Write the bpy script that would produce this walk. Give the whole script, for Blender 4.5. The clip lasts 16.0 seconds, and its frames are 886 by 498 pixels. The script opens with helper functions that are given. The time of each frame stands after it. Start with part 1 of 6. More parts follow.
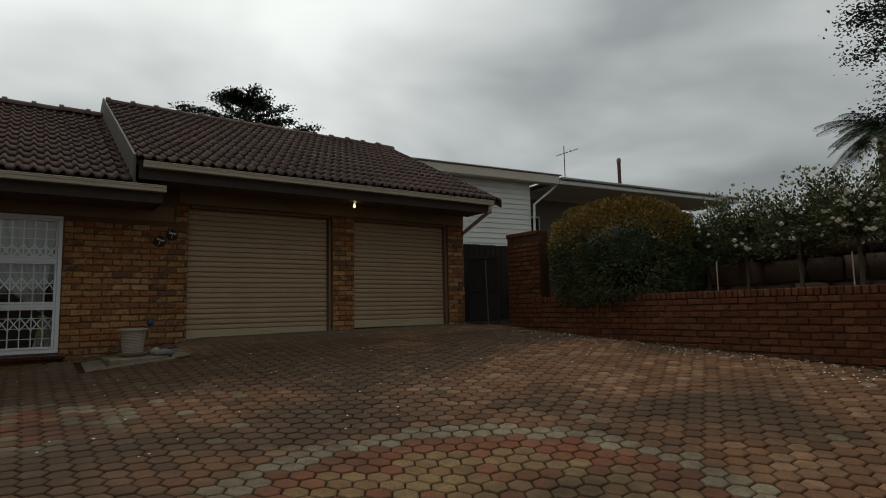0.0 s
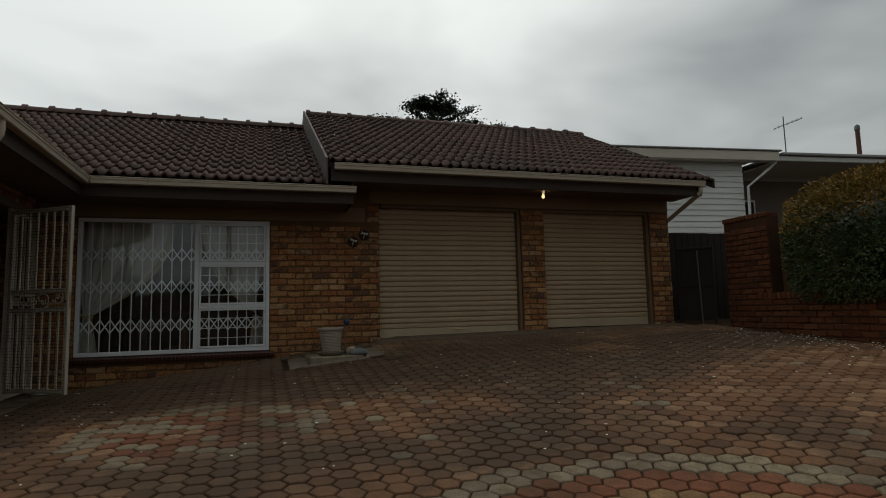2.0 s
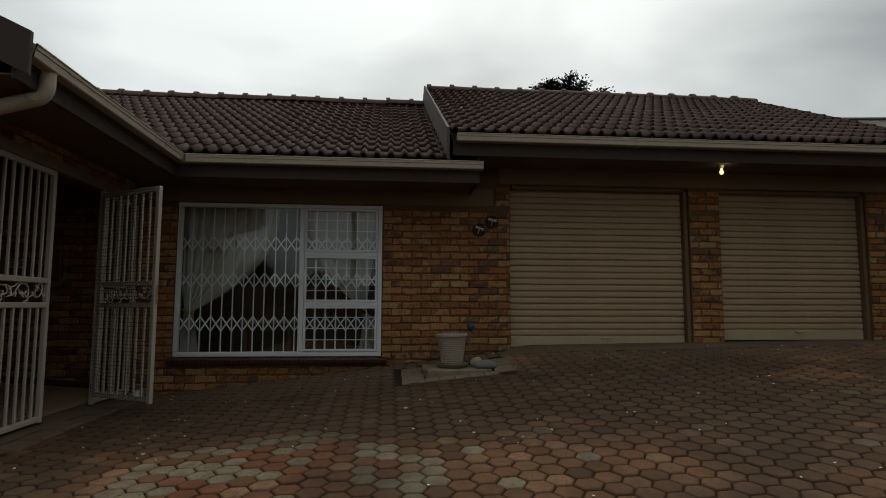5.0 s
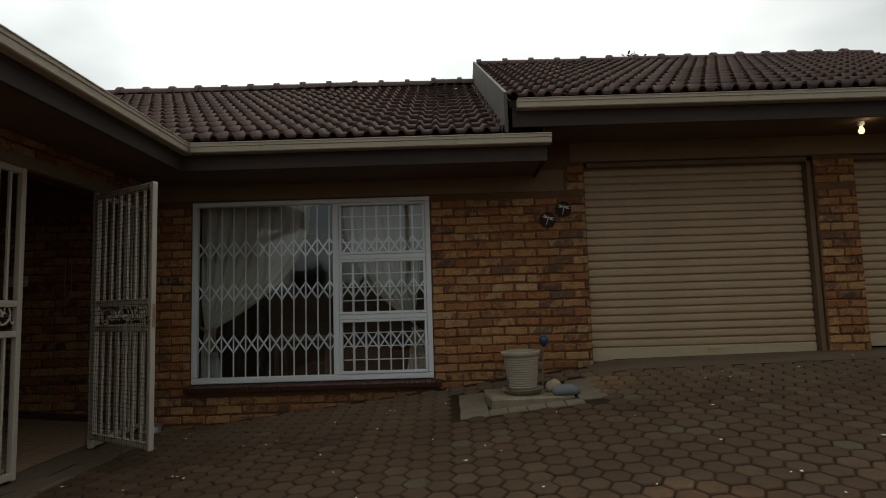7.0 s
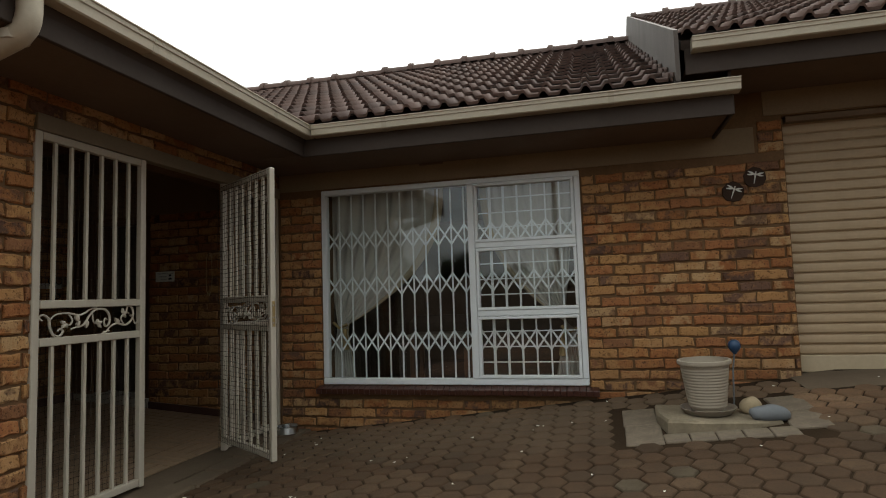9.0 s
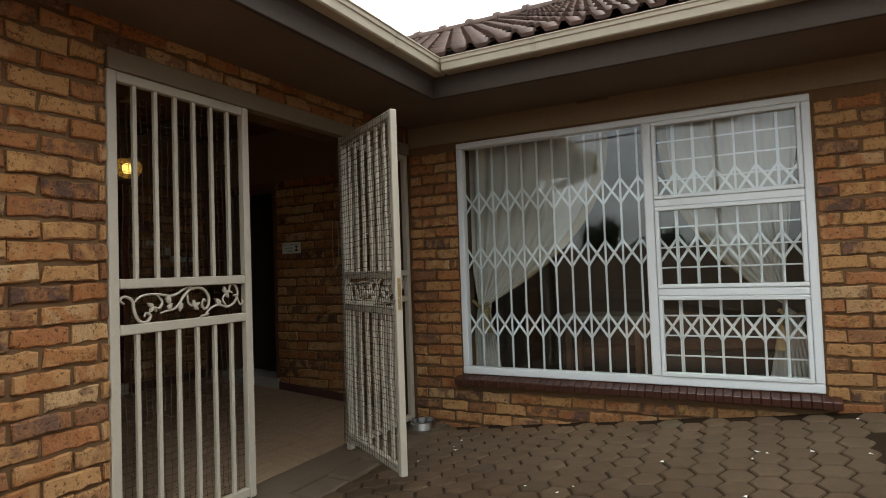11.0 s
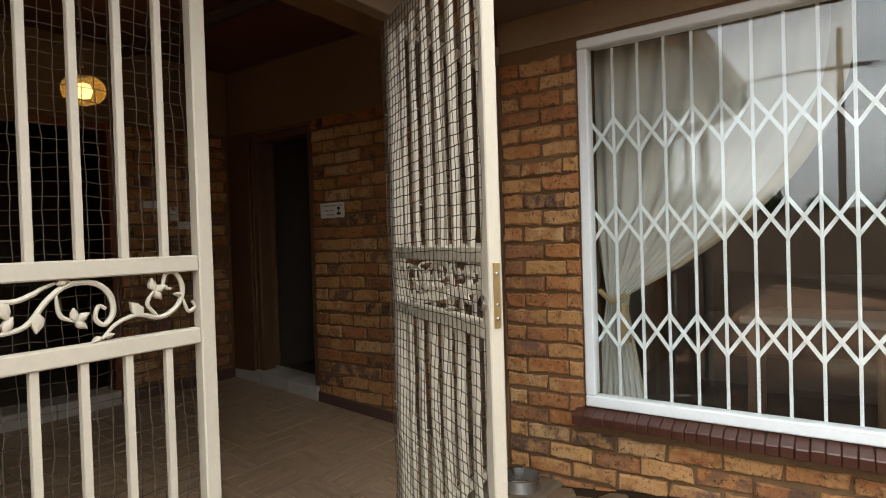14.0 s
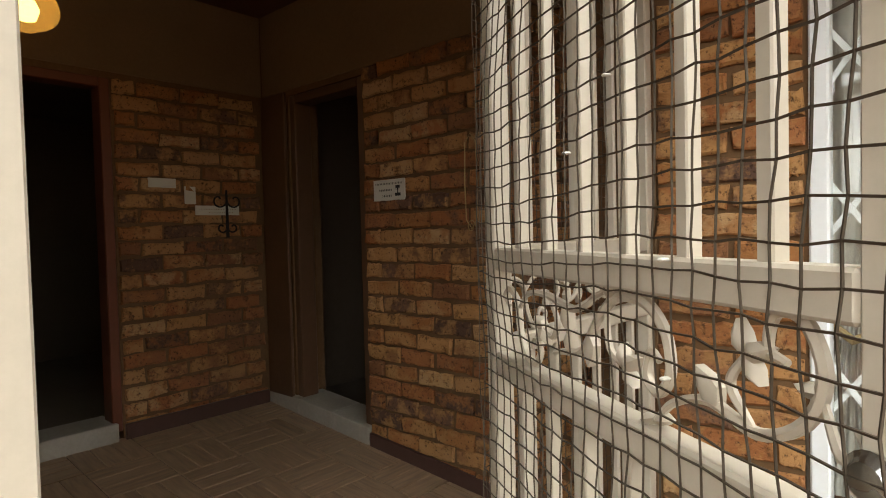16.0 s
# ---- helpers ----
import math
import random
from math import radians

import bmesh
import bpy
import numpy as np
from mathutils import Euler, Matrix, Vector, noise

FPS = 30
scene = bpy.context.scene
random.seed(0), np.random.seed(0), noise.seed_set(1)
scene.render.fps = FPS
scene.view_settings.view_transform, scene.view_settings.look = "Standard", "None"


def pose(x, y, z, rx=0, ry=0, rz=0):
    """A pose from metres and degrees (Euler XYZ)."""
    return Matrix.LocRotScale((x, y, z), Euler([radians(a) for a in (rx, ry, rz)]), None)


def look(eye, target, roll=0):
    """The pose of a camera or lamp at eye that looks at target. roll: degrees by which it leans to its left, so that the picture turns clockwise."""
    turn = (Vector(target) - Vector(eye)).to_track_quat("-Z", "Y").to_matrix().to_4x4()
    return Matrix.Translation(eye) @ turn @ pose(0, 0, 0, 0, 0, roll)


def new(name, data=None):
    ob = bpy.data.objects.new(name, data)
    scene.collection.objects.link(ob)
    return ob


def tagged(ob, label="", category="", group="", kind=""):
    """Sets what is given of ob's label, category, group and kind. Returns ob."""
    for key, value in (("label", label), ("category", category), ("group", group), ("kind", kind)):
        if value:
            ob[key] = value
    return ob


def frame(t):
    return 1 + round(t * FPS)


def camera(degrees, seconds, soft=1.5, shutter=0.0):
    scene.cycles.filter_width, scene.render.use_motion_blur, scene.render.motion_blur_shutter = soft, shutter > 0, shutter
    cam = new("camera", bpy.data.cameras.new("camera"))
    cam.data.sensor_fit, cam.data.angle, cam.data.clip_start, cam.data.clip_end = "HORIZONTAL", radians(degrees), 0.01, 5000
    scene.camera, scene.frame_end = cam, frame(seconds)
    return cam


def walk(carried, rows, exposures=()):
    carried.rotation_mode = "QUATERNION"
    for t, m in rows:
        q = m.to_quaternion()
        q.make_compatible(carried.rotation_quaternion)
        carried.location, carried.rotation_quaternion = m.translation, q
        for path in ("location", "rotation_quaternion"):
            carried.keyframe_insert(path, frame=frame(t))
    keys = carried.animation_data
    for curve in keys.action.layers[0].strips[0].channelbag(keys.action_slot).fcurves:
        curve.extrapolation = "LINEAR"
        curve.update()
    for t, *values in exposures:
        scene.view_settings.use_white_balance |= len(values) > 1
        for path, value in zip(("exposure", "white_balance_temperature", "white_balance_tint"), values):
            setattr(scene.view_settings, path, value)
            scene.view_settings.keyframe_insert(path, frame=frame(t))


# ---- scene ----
cam = camera(73.8, 16.0, 1.0)
PATH = [
    (0, (1.964, -9.228, 1.06), (3.123, -7.611, 1.263), -1.2),
    (0.5, (2.061, -9.137, 1.046), (3.032, -7.401, 1.254), -1.3),
    (1, (2.117, -8.984, 1.048), (2.944, -7.175, 1.258), -1.3),
    (1.5, (2.18, -8.796, 1.075), (2.874, -6.932, 1.284), -1.3),
    (2, (2.254, -8.591, 1.073), (2.848, -6.692, 1.283), -1.4),
    (2.5, (2.331, -8.356, 1.094), (2.816, -6.427, 1.301), -1.5),
    (3, (2.341, -8.093, 1.109), (2.735, -6.143, 1.317), -1.5),
    (3.5, (2.33, -7.819, 1.147), (2.664, -5.857, 1.35), -1.4),
    (4, (2.344, -7.527, 1.178), (2.639, -5.559, 1.38), -1.5),
    (4.2, (2.371, -7.462, 1.176), (2.641, -5.489, 1.364), -0.8),
    (6.5, (2.494, -6.123, 1.281), (2.549, -4.133, 1.473), -1.7),
    (7, (2.518, -5.843, 1.301), (2.516, -3.852, 1.49), -1.7),
    (7.5, (2.546, -5.599, 1.318), (2.47, -3.609, 1.5), -1.8),
    (8, (2.562, -5.41, 1.324), (2.333, -3.431, 1.498), -1.9),
    (8.5, (2.535, -5.207, 1.337), (2.167, -3.248, 1.501), -1.8),
    (9, (2.483, -5.046, 1.368), (1.986, -3.116, 1.528), -1.9),
    (9.5, (2.404, -4.824, 1.372), (1.789, -2.928, 1.526), -2.0),
    (10, (2.361, -4.568, 1.371), (1.589, -2.729, 1.518), -1.7),
    (10.2, (2.299, -4.481, 1.383), (1.485, -2.658, 1.513), -1.7),
    (12.5, (1.627, -3.443, 1.422), (0.579, -1.74, 1.441), -1.9),
    (13, (1.467, -3.193, 1.427), (0.393, -1.506, 1.43), -1.5),
    (13.5, (1.328, -2.988, 1.434), (0.21, -1.33, 1.408), -1.8),
    (14, (1.114, -2.769, 1.439), (-0.03, -1.128, 1.408), -1.8),
    (14.5, (0.943, -2.537, 1.45), (-0.244, -0.928, 1.406), -1.6),
    (15, (0.757, -2.334, 1.448), (-0.485, -0.767, 1.389), -1.7),
    (15.5, (0.541, -2.143, 1.47), (-0.743, -0.611, 1.407), -1.5),
    (16, (0.342, -1.93, 1.453), (-0.98, -0.43, 1.392), -1.4),
]
EXPOSURES = [(0, 0.18, 6650, 10), (2, 0.06, 6650, 10), (4, 0.15, 6650, 10), (6.5, 0.55, 6700, 10), (7.5, 0.9, 6750, 10), (8.5, 1.45, 6750, 10), (9.5, 1.95, 6700, 10),
             (10.2, 2.2, 6650, 10), (12.5, 3.25, 6600, 11), (14, 3.72, 6700, 12), (15.5, 4.0, 6950, 12), (16, 4.2, 7150, 13)]
walk(cam, [(t, look(*r)) for t, *r in PATH], EXPOSURES)

# ---- world and large lights ----
world = bpy.data.worlds.new("sky")
scene.world = world
world.use_nodes = True
wt = world.node_tree
wt.nodes.clear()


def wnode(kind, **props):
    n = wt.nodes.new(kind)
    for k, v in props.items():
        if k == "noise_dimensions":
            n.noise_dimensions = v
        elif k == "operation":
            n.operation = v
    return n


SUN_EL, SUN_AZ = 48, 12  # degrees; the brightest cloud stands behind the house
sky = wt.nodes.new("ShaderNodeTexSky")
sky.sky_type = "NISHITA"
sky.sun_disc = False
sky.sun_elevation, sky.sun_rotation = radians(SUN_EL), radians(SUN_AZ)
sky.dust_density = 3.0
coord = wt.nodes.new("ShaderNodeTexCoord")
sep = wt.nodes.new("ShaderNodeSeparateXYZ")
wt.links.new(coord.outputs["Generated"], sep.inputs[0])
# clouds lie on a flat deck: the direction divided by its height
up = wnode("ShaderNodeMath", operation="ADD")
up.inputs[1].default_value = 0.22
wt.links.new(sep.outputs["Z"], up.inputs[0])
deck = wnode("ShaderNodeVectorMath", operation="DIVIDE")
comb = wt.nodes.new("ShaderNodeCombineXYZ")
for i in range(3):
    wt.links.new(up.outputs[0], comb.inputs[i])
wt.links.new(coord.outputs["Generated"], deck.inputs[0])
wt.links.new(comb.outputs[0], deck.inputs[1])
cl = wnode("ShaderNodeTexNoise", noise_dimensions="3D")
cl.inputs["Scale"].default_value = 1.25
cl.inputs["Detail"].default_value = 3.5
cl.inputs["Roughness"].default_value = 0.48
cl.inputs["Distortion"].default_value = 0.3
wt.links.new(deck.outputs[0], cl.inputs["Vector"])
ramp = wt.nodes.new("ShaderNodeValToRGB")
e = ramp.color_ramp.elements
e[0].position, e[0].color = 0.34, (0.44, 0.485, 0.49, 1)
e[1].position, e[1].color = 0.66, (0.92, 0.985, 0.98, 1)
wt.links.new(cl.outputs["Fac"], ramp.inputs[0])
# the overcast is brighter towards the hidden sun and darker to the east
sund = Vector((math.sin(radians(SUN_AZ)) * math.cos(radians(SUN_EL)), math.cos(radians(SUN_AZ)) * math.cos(radians(SUN_EL)), math.sin(radians(SUN_EL))))
dot = wnode("ShaderNodeVectorMath", operation="DOT_PRODUCT")
dot.inputs[1].default_value = Vector((-0.12, 0.74, 0.65)).normalized()
wt.links.new(coord.outputs["Generated"], dot.inputs[0])
grad = wt.nodes.new("ShaderNodeMapRange")
grad.inputs["From Min"].default_value, grad.inputs["From Max"].default_value = -0.45, 0.75
grad.inputs["To Min"].default_value, grad.inputs["To Max"].default_value = 0.36, 0.86
wt.links.new(dot.outputs["Value"], grad.inputs["Value"])
mul = wnode("ShaderNodeVectorMath", operation="SCALE")
wt.links.new(ramp.outputs[0], mul.inputs[0])
wt.links.new(grad.outputs[0], mul.inputs["Scale"])
# an overcast sky is brighter overhead than near the horizon
zen = wt.nodes.new("ShaderNodeMapRange")
zen.inputs["From Min"].default_value, zen.inputs["From Max"].default_value = 0.40, 0.95
zen.inputs["To Min"].default_value, zen.inputs["To Max"].default_value = 0.92, 1.5
wt.links.new(sep.outputs["Z"], zen.inputs["Value"])
over = wnode("ShaderNodeVectorMath", operation="SCALE")
wt.links.new(mul.outputs[0], over.inputs[0])
wt.links.new(zen.outputs[0], over.inputs["Scale"])
# a darker bank of cloud stands in the east
east = wt.nodes.new("ShaderNodeMapRange")
east.inputs["From Min"].default_value, east.inputs["From Max"].default_value = 0.30, 0.90
east.inputs["To Min"].default_value, east.inputs["To Max"].default_value = 1.0, 0.70
wt.links.new(sep.outputs["X"], east.inputs["Value"])
bank = wnode("ShaderNodeVectorMath", operation="SCALE")
wt.links.new(over.outputs[0], bank.inputs[0])
wt.links.new(east.outputs[0], bank.inputs["Scale"])
bg_cloud = wt.nodes.new("ShaderNodeBackground")
bg_cloud.inputs["Strength"].default_value = 0.95
wt.links.new(bank.outputs[0], bg_cloud.inputs["Color"])
bg_sky = wt.nodes.new("ShaderNodeBackground")
bg_sky.inputs["Strength"].default_value = 0.006
wt.links.new(sky.outputs[0], bg_sky.inputs["Color"])
both = wt.nodes.new("ShaderNodeAddShader")
wt.links.new(bg_cloud.outputs[0], both.inputs[0])
wt.links.new(bg_sky.outputs[0], both.inputs[1])
wout = wt.nodes.new("ShaderNodeOutputWorld")
wt.links.new(both.outputs[0], wout.inputs["Surface"])

sun_data = bpy.data.lights.new("sun", "SUN")
sun_data.energy, sun_data.angle, sun_data.color = 0.5, radians(25), (1.0, 0.96, 0.9)
sun_ob = new("sun", sun_data)
sun_ob.matrix_world = look(sund * 50, (0, 0, 0))


def point_light(name, at, watts, colour, radius):
    d = bpy.data.lights.new(name, "POINT")
    d.energy, d.color, d.shadow_soft_size = watts, colour, radius
    ob = new(name, d)
    ob.location = at
    return ob


PENDANT = Vector((-2.115, -1.315, 2.262))
point_light("pendant_light", PENDANT, 0.22, (1.0, 0.66, 0.28), 0.05)
BULB = Vector((6.45, -0.45, 2.86))
point_light("garage_light", BULB + Vector((0, -0.09, -0.02)), 0.10, (1.0, 0.8, 0.5), 0.03)

# ---- materials ----


class Mat:
    """A small builder of node materials."""

    def __init__(self, name, rough=0.8, metal=0.0, spec=0.4):
        self.m = bpy.data.materials.new(name)
        self.m.use_nodes = True
        self.t = self.m.node_tree
        self.b = self.t.nodes["Principled BSDF"]
        self.b.inputs["Roughness"].default_value = rough
        self.b.inputs["Metallic"].default_value = metal
        self.b.inputs["Specular IOR Level"].default_value = spec
        self.co = self.t.nodes.new("ShaderNodeTexCoord")
        self.oi = None

    def n(self, kind):
        return self.t.nodes.new(kind)

    def link(self, a, b):
        self.t.links.new(a, b)

    def rnd(self, island=False):
        if island:
            return self.n("ShaderNodeNewGeometry").outputs["Random Per Island"]
        if self.oi is None:
            self.oi = self.n("ShaderNodeObjectInfo")
        return self.oi.outputs["Random"]

    def noise(self, scale, detail=4, rough=0.55, w=None, world_space=False, stretch=None):
        v = self.co.outputs["Object"]
        if world_space:
            v = self.n("ShaderNodeNewGeometry").outputs["Position"]
        if stretch:
            mp = self.n("ShaderNodeMapping")
            mp.inputs["Scale"].default_value = stretch
            self.link(v, mp.inputs[0])
            v = mp.outputs[0]
        x = self.n("ShaderNodeTexNoise")
        x.inputs["Scale"].default_value, x.inputs["Detail"].default_value, x.inputs["Roughness"].default_value = scale, detail, rough
        if w is not None:
            x.noise_dimensions = "4D"
            m = self.n("ShaderNodeMath")
            m.operation = "MULTIPLY"
            m.inputs[1].default_value = 37.0
            self.link(w, m.inputs[0])
            self.link(m.outputs[0], x.inputs["W"])
        self.link(v, x.inputs["Vector"])
        return x.outputs["Fac"]

    def ramp(self, fac, stops, step=False):
        r = self.n("ShaderNodeValToRGB")
        el = r.color_ramp.elements
        while len(el) < len(stops):
            el.new(0.5)
        for x, (p, c) in zip(el, stops):
            x.position, x.color = p, (*c, 1) if len(c) == 3 else c
        if step:
            r.color_ramp.interpolation = "CONSTANT"
        self.link(fac, r.inputs[0])
        return r.outputs[0]

    def mix(self, fac, a, b, mode="MIX"):
        x = self.n("ShaderNodeMix")
        x.data_type, x.blend_type = "RGBA", mode
        for val, i in ((fac, 0), (a, 6), (b, 7)):
            if isinstance(val, (int, float)):
                x.inputs[i].default_value = val
            elif isinstance(val, tuple):
                x.inputs[i].default_value = (*val, 1)
            else:
                self.link(val, x.inputs[i])
        return x.outputs[2]

    def span(self, value, lo, hi):
        """A value taken from lo..hi to 0..1."""
        x = self.n("ShaderNodeMapRange")
        x.inputs["From Min"].default_value, x.inputs["From Max"].default_value = lo, hi
        self.link(value, x.inputs["Value"])
        return x.outputs[0]

    def colour(self, c):
        if isinstance(c, tuple):
            self.b.inputs["Base Color"].default_value = (*c, 1)
        else:
            self.link(c, self.b.inputs["Base Color"])
        return self

    def bump(self, h, strength=0.3, dist=0.01):
        x = self.n("ShaderNodeBump")
        x.inputs["Strength"].default_value, x.inputs["Distance"].default_value = strength, dist
        self.link(h, x.inputs["Height"])
        self.link(x.outputs[0], self.b.inputs["Normal"])
        return self

    def roughness(self, fac, lo, hi):
        x = self.n("ShaderNodeMapRange")
        x.inputs["To Min"].default_value, x.inputs["To Max"].default_value = lo, hi
        self.link(fac, x.inputs["Value"])
        self.link(x.outputs[0], self.b.inputs["Roughness"])
        return self


def mat_brick(name, stops, island=False):
    k = Mat(name, 0.9, spec=0.15)
    r = k.rnd(island)
    shift = k.n("ShaderNodeMath")
    shift.operation = "MULTIPLY"
    shift.inputs[1].default_value = 7.31
    k.link(r, shift.inputs[0])
    frac = k.n("ShaderNodeMath")
    frac.operation = "FRACT"
    k.link(shift.outputs[0], frac.inputs[0])
    big = k.noise(9, 4, 0.65, w=r)
    fine = k.noise(60, 5, 0.7, w=r)
    crust = k.noise(17, 5, 0.75, w=r)
    pale = k.noise(26, 4, 0.7, w=r)
    c = k.mix(k.ramp(big, [(0.46, (0, 0, 0)), (0.56, (0.75, 0.75, 0.75))]), k.ramp(r, stops, True), k.ramp(frac.outputs[0], stops, True))
    c = k.mix(k.ramp(pale, [(0.54, (0, 0, 0)), (0.66, (0.45, 0.45, 0.45))]), c, stops[0][1])
    c = k.mix(k.ramp(crust, [(0.33, (0.8, 0.8, 0.8)), (0.45, (0, 0, 0))]), c, tuple(x * 0.25 for x in stops[1][1]))
    c = k.mix(k.ramp(fine, [(0.36, (0.8, 0.8, 0.8)), (0.45, (0, 0, 0))]), c, (0.04, 0.02, 0.012))
    wet = k.noise(0.9, 3, world_space=True)
    c = k.mix(k.ramp(wet, [(0.45, (0, 0, 0)), (0.75, (0.4, 0.4, 0.4))]), c, (0.10, 0.05, 0.03))
    return k.colour(c).bump(k.mix(0.5, fine, crust), 0.9, 0.014).m


BRICK_STOPS = [(0, (0.41, 0.212, 0.086)), (0.13, (0.34, 0.146, 0.055)), (0.27, (0.42, 0.228, 0.100)), (0.40, (0.30, 0.118, 0.045)), (0.52, (0.24, 0.11, 0.053)),
               (0.64, (0.46, 0.285, 0.142)), (0.72, (0.35, 0.144, 0.060)), (0.80, (0.105, 0.059, 0.042)), (0.88, (0.44, 0.232, 0.092)), (0.95, (0.155, 0.084, 0.056))]
BRICK = mat_brick("face_brick", BRICK_STOPS)
BRICK_I = mat_brick("face_brick_mass", BRICK_STOPS, True)
RED_STOPS = [(0, (0.105, 0.034, 0.014)), (0.25, (0.125, 0.045, 0.019)), (0.5, (0.085, 0.029, 0.013)), (0.75, (0.14, 0.056, 0.024)), (0.92, (0.065, 0.026, 0.014))]
BRICK_R = mat_brick("planter_brick", RED_STOPS)


def mat_simple(name, col, rough=0.6, metal=0.0, scale=8, amount=0.35, fine=90, bump=0.15, dark=0.6, spec=0.4):
    k = Mat(name, rough, metal, spec)
    a, b = k.noise(scale, 4), k.noise(fine, 4, 0.65)
    d = tuple(x * dark for x in col)
    c = k.mix(k.ramp(a, [(0.35, (0, 0, 0)), (0.75, (amount,) * 3)]), col, d)
    c = k.mix(k.ramp(b, [(0.4, (amount * 0.5,) * 3), (0.6, (0, 0, 0))]), c, d)
    k.roughness(a, max(rough - 0.12, 0.05), min(rough + 0.12, 1))
    return k.colour(c).bump(b, bump, 0.003).m


MORTAR = mat_simple("mortar", (0.17, 0.098, 0.050), 0.95, scale=9, fine=60, bump=0.8, amount=0.6, spec=0.1)
MORTAR_R = mat_simple("red_stained_mortar", (0.075, 0.036, 0.02), 0.95, scale=9, fine=60, bump=0.8, amount=0.6, spec=0.1)
PLASTER = mat_simple("brown_plaster", (0.24, 0.168, 0.10), 0.9, scale=1.5, fine=55, bump=0.35, amount=0.4)
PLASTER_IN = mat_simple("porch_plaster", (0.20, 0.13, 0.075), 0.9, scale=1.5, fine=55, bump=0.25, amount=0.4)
FASCIA = mat_simple("fascia_paint", (0.058, 0.042, 0.034), 0.7, scale=2, fine=40, amount=0.4, spec=0.2)
SOFFIT = mat_simple("soffit_board", (0.145, 0.10, 0.072), 0.8, scale=2, fine=30, spec=0.2)
GUTTER = mat_simple("gutter_paint", (0.47, 0.405, 0.31), 0.5, scale=2.5, fine=40, amount=0.3)
GUTTER_JOINT = mat_simple("gutter_joint", (0.42, 0.36, 0.27), 0.55, scale=2.5, fine=40, amount=0.3)
WHITE = mat_simple("white_enamel", (0.73, 0.745, 0.75), 0.35, scale=5, fine=60, amount=0.12, bump=0.05)
BARS = mat_simple("white_bar_enamel", (0.88, 0.90, 0.91), 0.4, scale=5, fine=60, amount=0.12, bump=0.05)
BEIGE = mat_simple("beige_enamel", (0.46, 0.405, 0.325), 0.42, scale=4, fine=50, amount=0.2, bump=0.06)
DOOR = mat_simple("roller_paint", (0.41, 0.29, 0.175), 0.55, scale=2.0, fine=35, amount=0.3, bump=0.05)
DOOR_BAR = mat_simple("roller_bar_paint", (0.45, 0.35, 0.23), 0.55, scale=2.0, fine=35, amount=0.3, bump=0.05)
JAMB = mat_simple("door_jamb_timber", (0.16, 0.10, 0.055), 0.65, scale=3, fine=40, amount=0.4)
CONCRETE = mat_simple("concrete", (0.115, 0.08, 0.05), 0.9, scale=3, fine=50, bump=0.4, amount=0.55)
SLAB = mat_simple("pale_concrete", (0.24, 0.19, 0.125), 0.9, scale=7, fine=45, bump=1.0, amount=0.9)
PAVER = mat_simple("square_paver", (0.17, 0.13, 0.09), 0.9, scale=9, fine=45, bump=0.9, amount=0.85)
SOIL = mat_simple("soil", (0.055, 0.035, 0.022), 1.0, scale=6, fine=50, bump=0.8)
SILL = mat_simple("maroon_glazed_brick", (0.065, 0.022, 0.014), 0.33, scale=6, fine=40, bump=0.1, spec=0.5)
SKIRT = mat_simple("maroon_skirting", (0.075, 0.036, 0.028), 0.5, scale=6, fine=40)
TIMBER = mat_simple("red_timber", (0.16, 0.05, 0.025), 0.5, scale=4, fine=30)
TIMBER_D = mat_simple("brown_timber", (0.11, 0.055, 0.028), 0.5, scale=4, fine=30)
CEIL = mat_simple("ceiling_board", (0.10, 0.04, 0.022), 0.6, scale=2, fine=30)
# dark colour stands in for the unlit insides of rooms and garage
DARK = mat_simple("unlit_room_dark", (0.13, 0.10, 0.075), 0.9, scale=2, fine=30)
BLACK = mat_simple("black_steel", (0.024, 0.02, 0.018), 0.8, scale=4, fine=40, spec=0.2)
STEEL = mat_simple("stainless_steel", (0.55, 0.55, 0.54), 0.28, 1.0, scale=6, fine=60, amount=0.2)
BRASS = mat_simple("worn_brass", (0.42, 0.30, 0.14), 0.4, 0.9, scale=12, fine=60)
POT = mat_simple("stone_coloured_plastic", (0.33, 0.275, 0.21), 0.6, scale=5, fine=50, amount=0.25)
SAUCER = mat_simple("grey_plastic", (0.23, 0.19, 0.15), 0.5, scale=5, fine=50)
GREYSTONE = mat_simple("smooth_grey_stone", (0.135, 0.14, 0.145), 0.6, scale=7, fine=60)
TANROCK = mat_simple("tan_rock", (0.34, 0.26, 0.16), 0.9, scale=12, fine=70, bump=0.6)
BLUE = mat_simple("blue_plastic", (0.025, 0.055, 0.11), 0.3, scale=9, fine=50, spec=0.3)
NET = mat_simple("brown_netting", (0.05, 0.035, 0.022), 0.8, scale=9, fine=50)
PLATE = mat_simple("dark_plaque", (0.045, 0.026, 0.018), 0.85, scale=9, fine=50, spec=0.1)
SIGNW = mat_simple("white_sign", (0.62, 0.60, 0.54), 0.6, scale=9, fine=50, amount=0.2)
INK = mat_simple("black_ink", (0.02, 0.02, 0.02), 0.7, scale=9, fine=50)
CURTAIN = mat_simple("cream_curtain", (0.60, 0.575, 0.52), 0.95, scale=3, fine=120, amount=0.2)
LINING = mat_simple("beige_curtain_lining", (0.46, 0.38, 0.26), 0.95, scale=3, fine=120, amount=0.2)
TASSEL = mat_simple("gold_tassel", (0.42, 0.30, 0.14), 0.8, scale=20, fine=90)
SOFA = mat_simple("brown_upholstery", (0.05, 0.038, 0.03), 0.85, scale=8, fine=90)
